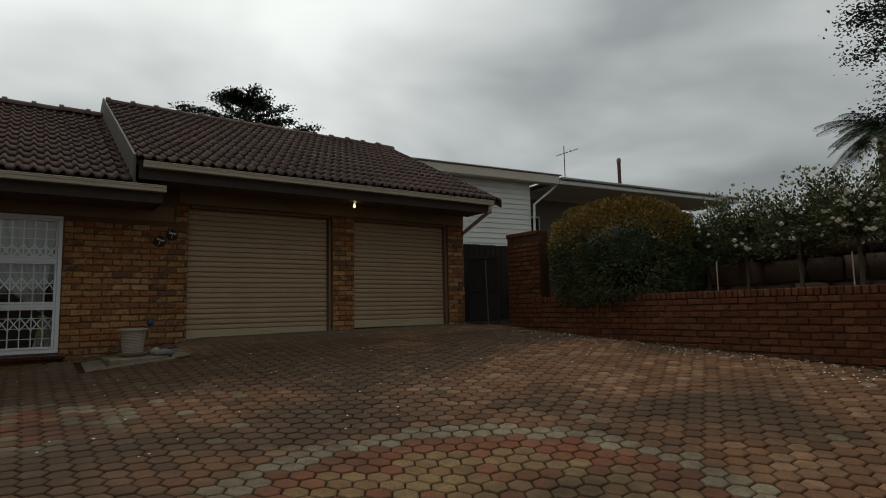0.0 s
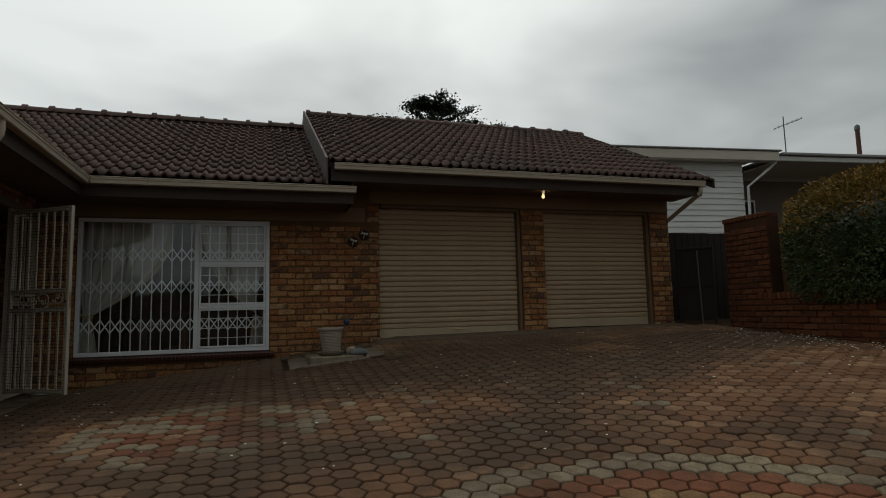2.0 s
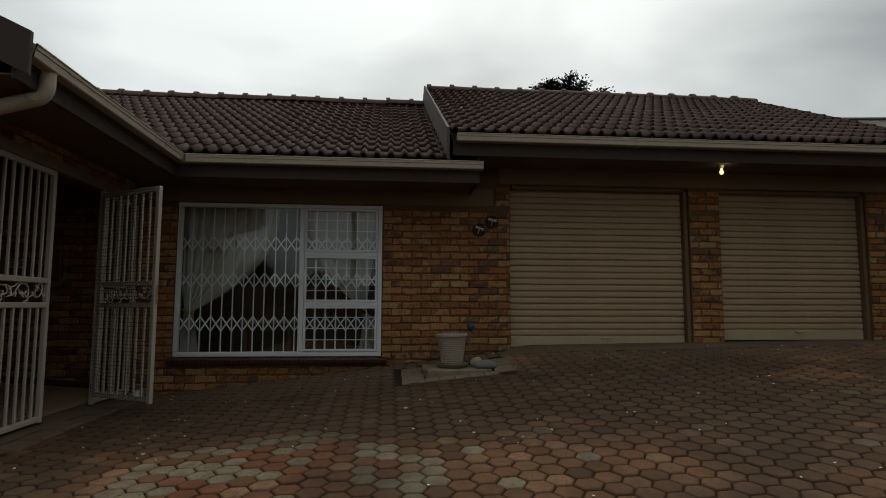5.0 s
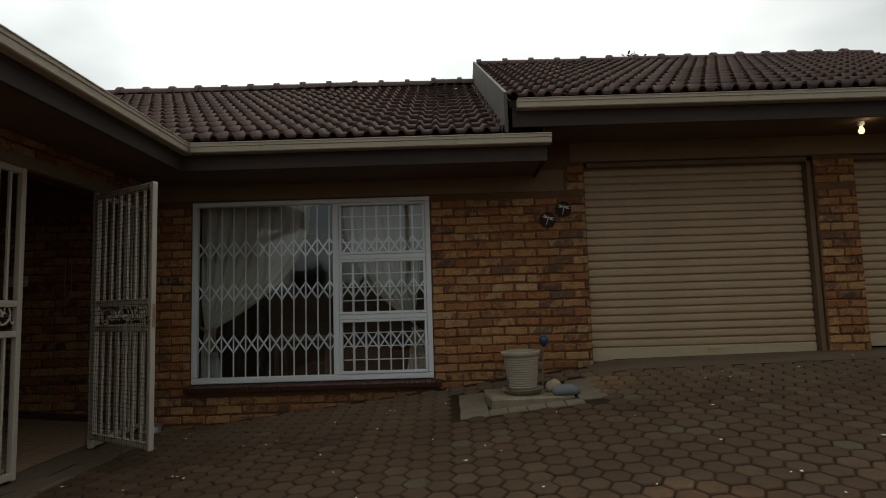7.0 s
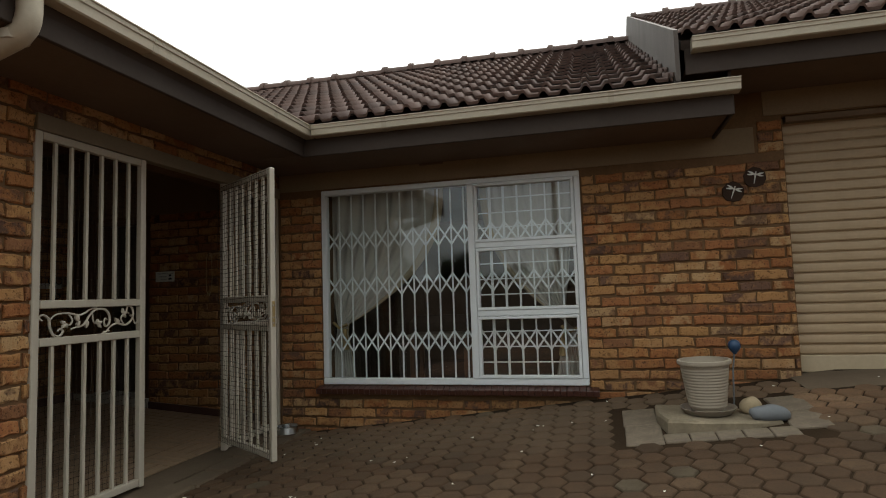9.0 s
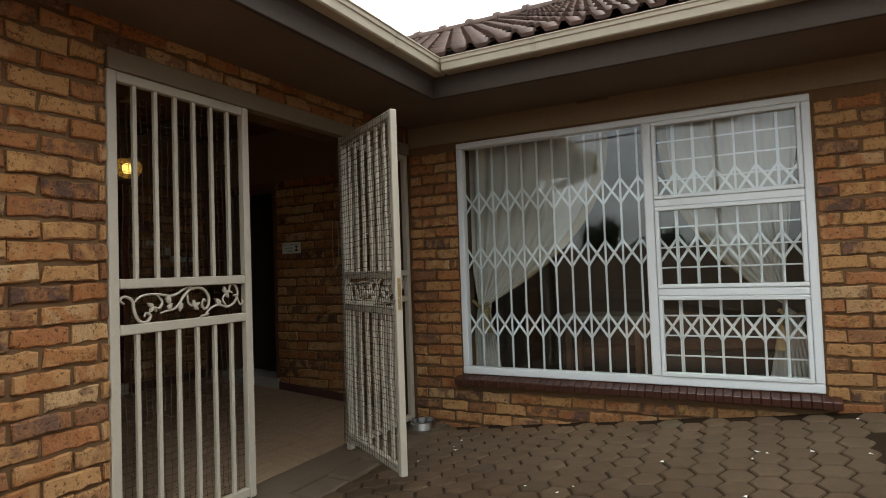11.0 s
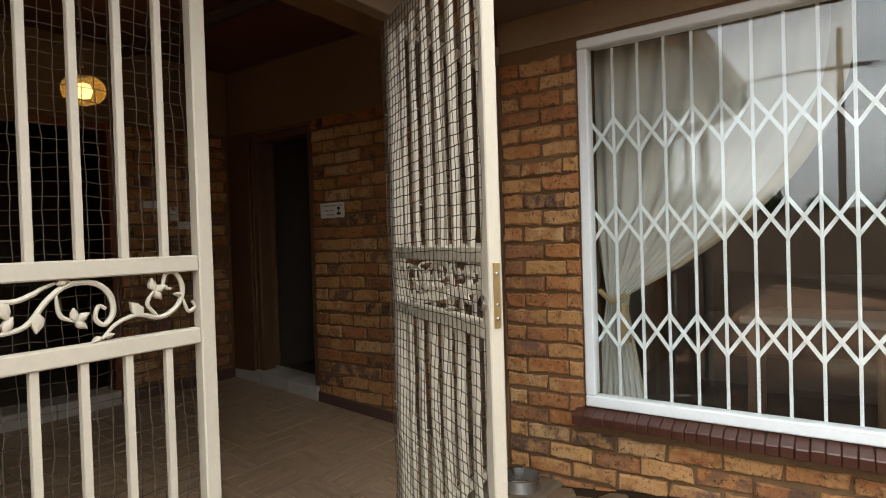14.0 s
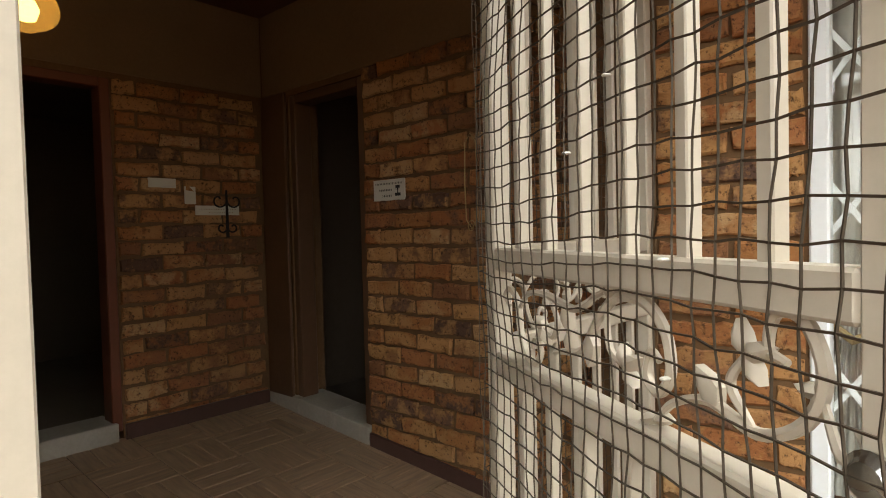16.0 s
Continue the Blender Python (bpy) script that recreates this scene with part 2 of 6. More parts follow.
CLOTH = mat_simple("pale_cloth", (0.2, 0.18, 0.15), 0.9, scale=8, fine=90)
CLAP = mat_simple("white_weatherboard", (0.66, 0.66, 0.62), 0.6, scale=0.8, fine=20, amount=0.2)
TRIMB = mat_simple("beige_fascia", (0.56, 0.51, 0.42), 0.6, scale=1, fine=20, amount=0.25)
BOUNDARY = mat_simple("boundary_render", (0.10, 0.07, 0.048), 0.9, scale=1.2, fine=30, amount=0.4, spec=0.2)
# set-back wall of the neighbour's verandah, roof shade put into its colour
VERANDAH_SHADE = mat_simple("shaded_verandah_wall", (0.20, 0.17, 0.14), 0.85, scale=1, fine=20, amount=0.3)
ROOFMETAL = mat_simple("grey_roof_sheet", (0.3, 0.3, 0.29), 0.5, scale=1, fine=20)
RUST = mat_simple("rusty_flue", (0.09, 0.035, 0.025), 0.7, scale=3, fine=30)
ALU = mat_simple("aluminium_tube", (0.14, 0.14, 0.14), 0.5, 0.6, scale=3, fine=30)
BARK = mat_simple("bark", (0.09, 0.065, 0.045), 0.95, scale=5, fine=40, bump=0.8)
PETAL = mat_simple("white_petal", (0.80, 0.77, 0.68), 0.7, scale=30, fine=90, amount=0.15)


def mat_tile():
    k = Mat("roof_tile", 0.75, spec=0.16)
    r = k.rnd()
    g = k.noise(14, 4, w=r)
    f = k.noise(90, 4, 0.7, w=r)
    c = k.ramp(r, [(0, (0.085, 0.050, 0.040)), (0.5, (0.108, 0.062, 0.049)), (1, (0.066, 0.042, 0.036))])
    c = k.mix(k.ramp(g, [(0.4, (0, 0, 0)), (0.75, (0.6, 0.6, 0.6))]), c, (0.13, 0.10, 0.085))
    w = k.noise(0.7, 4, world_space=True)
    c = k.mix(k.ramp(w, [(0.45, (0, 0, 0)), (0.7, (0.5, 0.5, 0.5))]), c, (0.055, 0.04, 0.036))
    return k.colour(c).bump(f, 0.4, 0.004).roughness(g, 0.62, 0.88).m


TILE = mat_tile()


def mat_hex(name, stops, island=False):
    k = Mat(name, 0.9, spec=0.12)
    r = k.rnd(island)
    base = k.ramp(r, stops)
    g = k.noise(9, 4, w=r)
    f = k.noise(70, 5, 0.7, w=r)
    c = k.mix(k.ramp(g, [(0.4, (0, 0, 0)), (0.72, (0.6, 0.6, 0.6))]), base, (0.06, 0.034, 0.018))
    c = k.mix(k.ramp(f, [(0.38, (0.5, 0.5, 0.5)), (0.5, (0, 0, 0))]), c, (0.05, 0.03, 0.016))
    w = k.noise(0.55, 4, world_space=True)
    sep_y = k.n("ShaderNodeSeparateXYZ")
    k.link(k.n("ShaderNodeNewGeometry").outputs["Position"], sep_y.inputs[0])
    # dark band before the house: its shade painted in, on top of damp patches
    shade_band = k.ramp(k.span(sep_y.outputs["Y"], -3.4, -0.6), [(0.0, (0, 0, 0)), (0.3, (0.15, 0.15, 0.15)), (0.7, (0.15, 0.15, 0.15)), (0.95, (0, 0, 0))])
    damp_shade = k.mix(1.0, w, shade_band, "ADD")
    c = k.mix(k.ramp(damp_shade, [(0.46, (0, 0, 0)), (0.62, (0.76, 0.76, 0.76))]), c, (0.040, 0.028, 0.018))
    dust = k.mix(0.5, k.noise(1.3, 5, 0.65, world_space=True), k.span(sep_y.outputs["Y"], -1.7, -0.2))
    c = k.mix(k.ramp(dust, [(0.36, (0, 0, 0)), (0.72, (0.46, 0.46, 0.46))]), c, (0.17, 0.122, 0.08))
    return k.colour(c).bump(f, 0.5, 0.005).roughness(w, 0.95, 0.8).m


HEX_BROWN = [(0, (0.118, 0.052, 0.025)), (0.25, (0.178, 0.088, 0.044)), (0.5, (0.142, 0.070, 0.036)), (0.72, (0.255, 0.145, 0.080)), (0.86, (0.16, 0.085, 0.045)), (1, (0.082, 0.041, 0.023))]
HEX_RED = [(0, (0.175, 0.064, 0.032)), (0.5, (0.14, 0.050, 0.025)), (1, (0.20, 0.083, 0.043))]
HEX_PALE = [(0, (0.22, 0.178, 0.116)), (0.5, (0.19, 0.152, 0.10)), (1, (0.245, 0.195, 0.127))]
HEX_YEL = [(0, (0.215, 0.132, 0.06)), (0.5, (0.172, 0.098, 0.045)), (1, (0.225, 0.148, 0.07))]
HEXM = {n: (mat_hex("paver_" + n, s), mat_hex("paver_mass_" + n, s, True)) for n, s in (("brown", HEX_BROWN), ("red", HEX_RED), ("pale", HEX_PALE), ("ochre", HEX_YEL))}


def mat_leaf(name, stops, rough=0.45):
    k = Mat(name, rough, spec=0.12)
    r = k.rnd(True)
    c = k.ramp(r, stops)
    g = k.noise(3, 3, world_space=True)
    return k.colour(k.mix(k.ramp(g, [(0.4, (0, 0, 0)), (0.7, (0.4, 0.4, 0.4))]), c, (0.02, 0.03, 0.012))).m


LEAF_D = mat_leaf("hedge_leaf", [(0, (0.045, 0.06, 0.024)), (0.6, (0.07, 0.092, 0.035)), (1, (0.11, 0.115, 0.042))])
LEAF_O = mat_leaf("young_hedge_leaf", [(0, (0.25, 0.15, 0.03)), (0.5, (0.19, 0.13, 0.03)), (1, (0.30, 0.16, 0.04))])
LEAF_R = mat_leaf("rose_leaf", [(0, (0.078, 0.105, 0.040)), (0.6, (0.105, 0.12, 0.052)), (1, (0.12, 0.115, 0.055))])
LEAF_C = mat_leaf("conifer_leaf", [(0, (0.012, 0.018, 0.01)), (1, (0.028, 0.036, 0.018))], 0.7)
LEAF_P = mat_leaf("palm_leaf", [(0, (0.035, 0.05, 0.025)), (1, (0.06, 0.08, 0.04))], 0.5)


def mat_glass():
    k = Mat("window_glass", 0.02)
    t = k.t
    gl = k.n("ShaderNodeBsdfGlossy")
    gl.inputs["Roughness"].default_value = 0.01
    tr = k.n("ShaderNodeBsdfTransparent")
    tr.inputs["Color"].default_value = (0.9, 0.93, 0.92, 1)
    lw = k.n("ShaderNodeLayerWeight")
    lw.inputs["Blend"].default_value = 0.5
    p5 = k.n("ShaderNodeMath")
    p5.operation = "POWER"
    p5.inputs[1].default_value = 5.0
    k.link(lw.outputs["Facing"], p5.inputs[0])
    fr = k.n("ShaderNodeMath")
    fr.operation = "MULTIPLY_ADD"
    fr.inputs[1].default_value, fr.inputs[2].default_value = 0.89, 0.11
    k.link(p5.outputs[0], fr.inputs[0])
    mx = k.n("ShaderNodeMixShader")
    k.link(fr.outputs[0], mx.inputs[0])
    k.link(tr.outputs[0], mx.inputs[1])
    k.link(gl.outputs[0], mx.inputs[2])
    k.link(mx.outputs[0], t.nodes["Material Output"].inputs["Surface"])
    return k.m


GLASS = mat_glass()


def mat_emit(name, col, strength):
    k = Mat(name, 0.3)
    k.colour(col)
    k.b.inputs["Emission Color"].default_value = (*col, 1)
    k.b.inputs["Emission Strength"].default_value = strength
    return k.m




def mat_globe():
    k = Mat("amber_glass_lit", 0.15)
    k.colour((0.55, 0.36, 0.10))
    k.b.inputs["Emission Color"].default_value = (1.0, 0.68, 0.22, 1)
    k.b.inputs["Emission Strength"].default_value = 0.022
    tr = k.n("ShaderNodeBsdfTransparent")
    tr.inputs["Color"].default_value = (1.0, 0.80, 0.36, 1)
    mx = k.n("ShaderNodeMixShader")
    mx.inputs[0].default_value = 0.3
    k.link(tr.outputs[0], mx.inputs[1])
    k.link(k.b.outputs[0], mx.inputs[2])
    k.link(mx.outputs[0], k.t.nodes["Material Output"].inputs["Surface"])
    return k.m


GLOBE = mat_globe()
FILAMENT = mat_emit("lit_lamp_core", (1.0, 0.80, 0.42), 0.35)
BULBM = mat_emit("lit_bulb", (1.0, 0.8, 0.4), 1.0)

# ---- mesh helpers ----


def mesh_ob(name, verts, faces, mat=None, parent=None, smooth=False):
    me = bpy.data.meshes.new(name)
    me.from_pydata([tuple(v) for v in verts], [], faces)
    if mat:
        me.materials.append(mat)
    if smooth:
        me.polygons.foreach_set("use_smooth", [True] * len(me.polygons))
    me.update()
    ob = new(name, me)
    if parent:
        ob.parent = parent
    return ob


def empty(name, at=(0, 0, 0), rz=0):
    ob = new(name)
    ob.empty_display_size = 0.1
    ob.matrix_basis = pose(*at, 0, 0, rz)
    return ob


class Build:
    """Collects shapes into one mesh."""

    def __init__(self):
        self.v, self.f = [], []

    def add(self, verts, faces):
        k = len(self.v)
        self.v += [Vector(v) for v in verts]
        self.f += [tuple(i + k for i in f) for f in faces]
        return self

    def box(self, a, b, c=0.0):
        """A box from corner a to corner b with edges chamfered by c."""
        a, b = Vector(a), Vector(b)
        lo = Vector([min(p, q) for p, q in zip(a, b)])
        hi = Vector([max(p, q) for p, q in zip(a, b)])
        c = min(c, *((hi - lo) * 0.45))
        if c <= 0:
            v = [(x, y, z) for x in (lo.x, hi.x) for y in (lo.y, hi.y) for z in (lo.z, hi.z)]
            return self.add(v, [(0, 1, 3, 2), (4, 6, 7, 5), (0, 4, 5, 1), (2, 3, 7, 6), (0, 2, 6, 4), (1, 5, 7, 3)])
        v, idx = [], {}
        for sx in (0, 1):
            for sy in (0, 1):
                for sz in (0, 1):
                    p = Vector(((lo, hi)[sx].x, (lo, hi)[sy].y, (lo, hi)[sz].z))
                    ins = Vector(((c, -c)[sx], (c, -c)[sy], (c, -c)[sz]))
                    for ax in range(3):
                        q = p + ins
                        q[ax] = p[ax]
                        idx[sx, sy, sz, ax] = len(v)
                        v.append(q)
        f = []
        S = (0, 1)
        for ax in range(3):
            o1, o2 = [i for i in range(3) if i != ax]
            for s in S:
                quad = []
                for p, q in ((0, 0), (1, 0), (1, 1), (0, 1)):
                    k = [0, 0, 0]
                    k[ax], k[o1], k[o2] = s, p, q
                    quad.append(idx[(*k, ax)])
                f.append(tuple(quad))
            for p in S:
                for q in S:
                    k0, k1 = [0, 0, 0], [0, 0, 0]
                    k0[ax], k1[ax] = 0, 1
                    k0[o1] = k1[o1] = p
                    k0[o2] = k1[o2] = q
                    f.append((idx[(*k0, o1)], idx[(*k1, o1)], idx[(*k1, o2)], idx[(*k0, o2)]))
        for k in [(x, y, z) for x in S for y in S for z in S]:
            f.append(tuple(idx[(*k, a)] for a in range(3)))
        return self.add(v, f)

    def tube(self, pts, r, sides=8, closed=False, caps=True):
        """A tube along points; r is one radius or one for each point."""
        pts = [Vector(p) for p in pts]
        n = len(pts)
        rs = r if isinstance(r, (list, tuple)) else [r] * n
        base, prev = len(self.v), None
        for i, p in enumerate(pts):
            d = (pts[min(i + 1, n - 1)] - pts[max(i - 1, 0)])
            if closed:
                d = pts[(i + 1) % n] - pts[i - 1]
            d.normalize()
            ref = prev if prev is not None else (Vector((0, 0, 1)) if abs(d.z) < 0.9 else Vector((1, 0, 0)))
            u = (ref - d * ref.dot(d)).normalized()
            prev = u
            w = d.cross(u)
            for k in range(sides):
                a = 2 * math.pi * (k + 0.5) / sides
                self.v.append(p + (u * math.cos(a) + w * math.sin(a)) * rs[i])
        m = n if closed else n - 1
        for i in range(m):
            for k in range(sides):
                a, b = base + i * sides, base + ((i + 1) % n) * sides
                self.f.append((a + k, a + (k + 1) % sides, b + (k + 1) % sides, b + k))
        if caps and not closed:
            self.f.append(tuple(base + k for k in range(sides - 1, -1, -1)))
            self.f.append(tuple(base + (n - 1) * sides + k for k in range(sides)))
        return self

    def lathe(self, profile, centre, seg=32, sx=1.0, sy=1.0):
        """Turns a profile of (radius, height) round the upright axis through centre."""
        c, base, n = Vector(centre), len(self.v), len(profile)
        for r, z in profile:
            for k in range(seg):
                a = 2 * math.pi * k / seg
                self.v.append(c + Vector((math.cos(a) * r * sx, math.sin(a) * r * sy, z)))
        for i in range(n - 1):
            for k in range(seg):
                a, b = base + i * seg, base + (i + 1) * seg
                self.f.append((a + k, a + (k + 1) % seg, b + (k + 1) % seg, b + k))
        return self

    def sweep(self, section, path_a, path_b):
        """A straight bar between two points with a section of (out, up) pairs, out being horizontal and square to the run."""
        a, b = Vector(path_a), Vector(path_b)
        d = (b - a).normalized()
        out = Vector((d.y, -d.x, 0)).normalized()
        base, n = len(self.v), len(section)
        for p in (a, b):
            for o, u in section:
                self.v.append(p + out * o + Vector((0, 0, u)))
        for k in range(n):
            self.f.append((base + k, base + (k + 1) % n, base + n + (k + 1) % n, base + n + k))
        self.f += [tuple(base + k for k in range(n - 1, -1, -1)), tuple(base + n + k for k in range(n))]
        return self

    def ob(self, name, mat, parent=None, smooth=False):
        me = mesh_ob(name, self.v, self.f, mat, parent, smooth)
        b = bmesh.new()
        b.from_mesh(me.data)
        bmesh.ops.recalc_face_normals(b, faces=b.faces)
        b.to_mesh(me.data)
        b.free()
        return me


def thing(ob, label, category, group="", kind=""):
    return tagged(ob, label, category, group, kind)


def smooth_by_angle(ob, deg=40):
    me = ob.data
    me.polygons.foreach_set("use_smooth", [True] * len(me.polygons))
    me.set_sharp_from_angle(angle=radians(deg))
    return ob


# ---- ground ----


def ground_z(x, y):
    x, y = min(max(x, -1.2), 11.0), min(max(y, -11.0), 0.4)
    u, v = min(x, 4.2), max(x - 4.2, 0)
    return 0.1825 + 0.1241 * u + 0.0098 * y + 0.0252 * u * y + 0.0126 * v - 0.0101 * v * y


def make_ground():
    xs = sorted([-400, -60, -12] + [-3 + 0.5 * i for i in range(30)] + [4.2, 20, 80, 400])
    ys = [-400, -80, -20] + [-13 + 0.5 * i for i in range(29)] + [8, 80, 400]
    v = [(x, y, ground_z(x, y) + 0.004) for y in ys for x in xs]
    n = len(xs)
    f = [(j * n + i, j * n + i + 1, (j + 1) * n + i + 1, (j + 1) * n + i) for j in range(len(ys) - 1) for i in range(n - 1)]
    k = Mat("earth_between_pavers", 1.0, spec=0.04)
    a, b = k.noise(3, 4, world_space=True), k.noise(120, 4, 0.7, world_space=True)
    k.colour(k.mix(a, (0.042, 0.026, 0.015), (0.024, 0.016, 0.010))).bump(b, 0.6, 0.005)
    return tagged(mesh_ob("ground", v, f, k.m, None, True), "dark earth ground under the paved driveway", "ground", kind="structure")


make_ground()

# ---- walls ----


def wall_cells(us, zs, holes, y0, y1, to):
    """One wall mesh over a grid of lines us and zs, open where a cell lies in a hole, between the depths y0 and y1; to maps (u, depth, z) to the world."""
    us, zs = sorted(set(us)), sorted(set(zs))

    def solid(i, j):
        if not (0 <= i < len(us) - 1 and 0 <= j < len(zs) - 1):
            return False
        u, z = (us[i] + us[i + 1]) / 2, (zs[j] + zs[j + 1]) / 2
        return not any(a < u < b and c < z < d for a, b, c, d in holes)

    B = Build()
    for i in range(len(us) - 1):
        for j in range(len(zs) - 1):
            if not solid(i, j):
                continue
            a, b, c, d = us[i], us[i + 1], zs[j], zs[j + 1]
            quads = [[(a, y0, c), (b, y0, c), (b, y0, d), (a, y0, d)], [(a, y1, c), (a, y1, d), (b, y1, d), (b, y1, c)]]
            if not solid(i - 1, j):
                quads.append([(a, y0, c), (a, y0, d), (a, y1, d), (a, y1, c)])
            if not solid(i + 1, j):
                quads.append([(b, y0, c), (b, y1, c), (b, y1, d), (b, y0, d)])
            if not solid(i, j - 1):
                quads.append([(a, y0, c), (a, y1, c), (b, y1, c), (b, y0, c)])
            if not solid(i, j + 1):
                quads.append([(a, y0, d), (b, y0, d), (b, y1, d), (a, y1, d)])
            for q in quads:
                B.add([to(*p) for p in q], [(0, 1, 2, 3)])
    return B


def wall(name, us, zs, holes, y0, y1, to, mat, label):
    B = wall_cells(us, zs, holes, y0, y1, to)
    ob = B.ob(name, mat)
    b = bmesh.new()
    b.from_mesh(ob.data)
    bmesh.ops.remove_doubles(b, verts=b.verts, dist=1e-5)
    bmesh.ops.recalc_face_normals(b, faces=b.faces)
    b.to_mesh(ob.data)
    b.free()
    return tagged(ob, label, "wall", kind="structure")


COURSE, STRETCH = 0.085, 0.2325


def brick_mesh(name, L, H, D, seed, mat):
    """A worn brick, its face at y=0 looking to -y, its body behind; the outline wavers."""
    rnd = random.Random(seed)
    n_long, ring, deep, face = 5, [], [], []
    pts = []
    for i in range(n_long):
        pts.append((-L / 2 + L * i / n_long, -H / 2))
    pts.append((L / 2, -H / 2))
    for i in range(n_long):
        pts.append((L / 2 - L * i / n_long, H / 2))
    pts.append((-L / 2, H / 2))
    for x, z in pts:
        jx, jz = rnd.uniform(-0.009, 0.004), rnd.uniform(-0.008, 0.0035)
        x2, z2 = x + jx * (1 if x > 0 else -1), z + jz * (1 if z > 0 else -1)
        cc = rnd.uniform(0.003, 0.009)
        ring.append((x2, rnd.uniform(0.003, 0.008), z2))
        face.append((x2 - cc * (1 if x > 0 else -1), rnd.uniform(-0.004, 0.002), z2 - cc * (1 if z > 0 else -1)))
        deep.append((x2, D, z2))
    n = len(pts)
    v = face + ring + deep
    f = [tuple(range(n))]
    for k in range(n):
        q = (k + 1) % n
        f += [(k, n + k, n + q, q), (n + k, 2 * n + k, 2 * n + q, n + q)]
    me = bpy.data.meshes.new(name)
    me.from_pydata(v, [], f)
    me.materials.append(mat)
    me.update()
    b = bmesh.new()
    b.from_mesh(me)
    bmesh.ops.recalc_face_normals(b, faces=b.faces)
    b.to_mesh(me)
    b.free()
    return me


BRICKS = [brick_mesh("brick", 0.2235, 0.0725, 0.06, s, BRICK) for s in range(6)]
HALVES = [brick_mesh("half_brick", 0.108, 0.0725, 0.06, 20 + s, BRICK) for s in range(4)]
BRICKS_R = [brick_mesh("red_brick", 0.2235, 0.0725, 0.06, 40 + s, BRICK_R) for s in range(5)]
HALVES_R = [brick_mesh("red_half_brick", 0.108, 0.0725, 0.06, 60 + s, BRICK_R) for s in range(3)]


def lay_bricks(parent, u0, u1, z0, z1, holes, place, near=None, limit=300, red=False, phase=0.0, low=None):
    """Courses of bricks in running bond from u0 to u1; place(u) gives the pose of a face point at z=0; near: the u round which single bricks are kept."""
    rnd = random.Random(int(abs(u0 * 977 + z0 * 131 + u1 * 53)) + 5)
    full, half = (BRICKS_R, HALVES_R) if red else (BRICKS, HALVES)
    todo = []
    row = 0
    z = z0
    while z + COURSE <= z1 + 0.02:
        zc = z + COURSE / 2
        spans = [(u0, u1)]
        for a, b, c, d in holes:
            if c < zc < d:
                spans = [s for p, q in spans for s in ((p, min(q, a)), (max(p, b), q)) if s[1] - s[0] > 0.03]
        for p, q in spans:
            u = p - (STRETCH / 2 if row % 2 else 0) + phase
            while u > p:
                u -= STRETCH
            while u < q - 0.02:
                a, b = max(u, p), min(u + STRETCH, q)
                if b - a > 0.035 and not (low and zc < low((a + b) / 2) - 0.05):
                    todo.append(((a + b) / 2, zc, b - a))
                u += STRETCH
        row += 1
        z += COURSE
    if near is not None:
        todo.sort(key=lambda k: (k[0] - near) ** 2 + (k[1] - 1.4) ** 2 * 0.6)
    rest = todo[limit:]
    for u, zc, w in todo[:limit]:
        me, nominal = (rnd.choice(full), STRETCH) if w > 0.15 else (rnd.choice(half), STRETCH / 2)
        ob = new("brick", me)
        ob.parent = parent
        flip = Matrix.Rotation(math.pi if rnd.random() < 0.5 else 0, 4, "Y")
        ob.matrix_basis = place(u) @ Matrix.Translation((0, rnd.uniform(-0.013, -0.001), zc + rnd.uniform(-0.004, 0.004))) @ Matrix.Rotation(rnd.uniform(-0.018, 0.018), 4, "Y") @ flip @ Matrix.Diagonal(((w - 0.012) / (nominal - 0.012), 1, 1, 1))
    if rest:
        B = Build()
        for u, zc, w in rest:
            me = rnd.choice(full)
            m = place(u) @ Matrix.Translation((0, rnd.uniform(-0.010, -0.001), zc + rnd.uniform(-0.003, 0.003))) @ Matrix.Diagonal(((w - 0.012) / 0.2205, 1, 1, 1))
            B.add([m @ p.co for p in me.vertices], [tuple(q.vertices) for q in me.polygons])
        tagged(B.ob("brick_courses", BRICK_I, parent), kind="stuff")


# the main facade stands on y = 0, its face looks to -y
WIN = (0.018, 2.388, 0.60, 2.39)
GD1 = (3.95, 6.26, 0.55, 2.69)
GD2 = (6.67, 8.69, 0.55, 2.69)
XC, XG = -0.42, 9.08
facade = wall("wall_facade", [XC, 0.018, 2.388, 3.95, 6.26, 6.67, 8.69, XG], [-0.6, 0.55, 0.60, 2.39, 2.69, 3.0], [WIN, GD1, GD2], 0.008, 0.23, lambda u, d, z: (u, d, z), MORTAR, "brown face brick house wall with a large window")
plaster_l = Build().box((XC, -0.004, 2.41), (3.74, 0.007, 2.62)).ob("plaster_band", PLASTER)
tagged(plaster_l, "brown plaster band above the window", "wall", kind="structure")
plaster_g = Build().box((3.82, -0.004, 2.70), (XG, 0.007, 3.05)).ob("plaster_lintel", PLASTER)
tagged(plaster_g, "brown plaster lintel above the garage doors", "wall", kind="structure")
WX = -0.42  # the wing's wall, its face looks to +x
GATE = (-2.56, -0.02, -0.6, 2.36)
wing = wall("wall_wing", [-3.30, -2.56, -0.02], [-0.6, 2.36, 3.0], [GATE], 0.008, 0.23, lambda u, d, z: (WX - d, u, z), MORTAR, "brown face brick wall beside the gated porch")

# ---- roofs ----
SLOPE = math.atan2(2.15, 4.45)
TILE_W, GAUGE = 0.30, 0.345


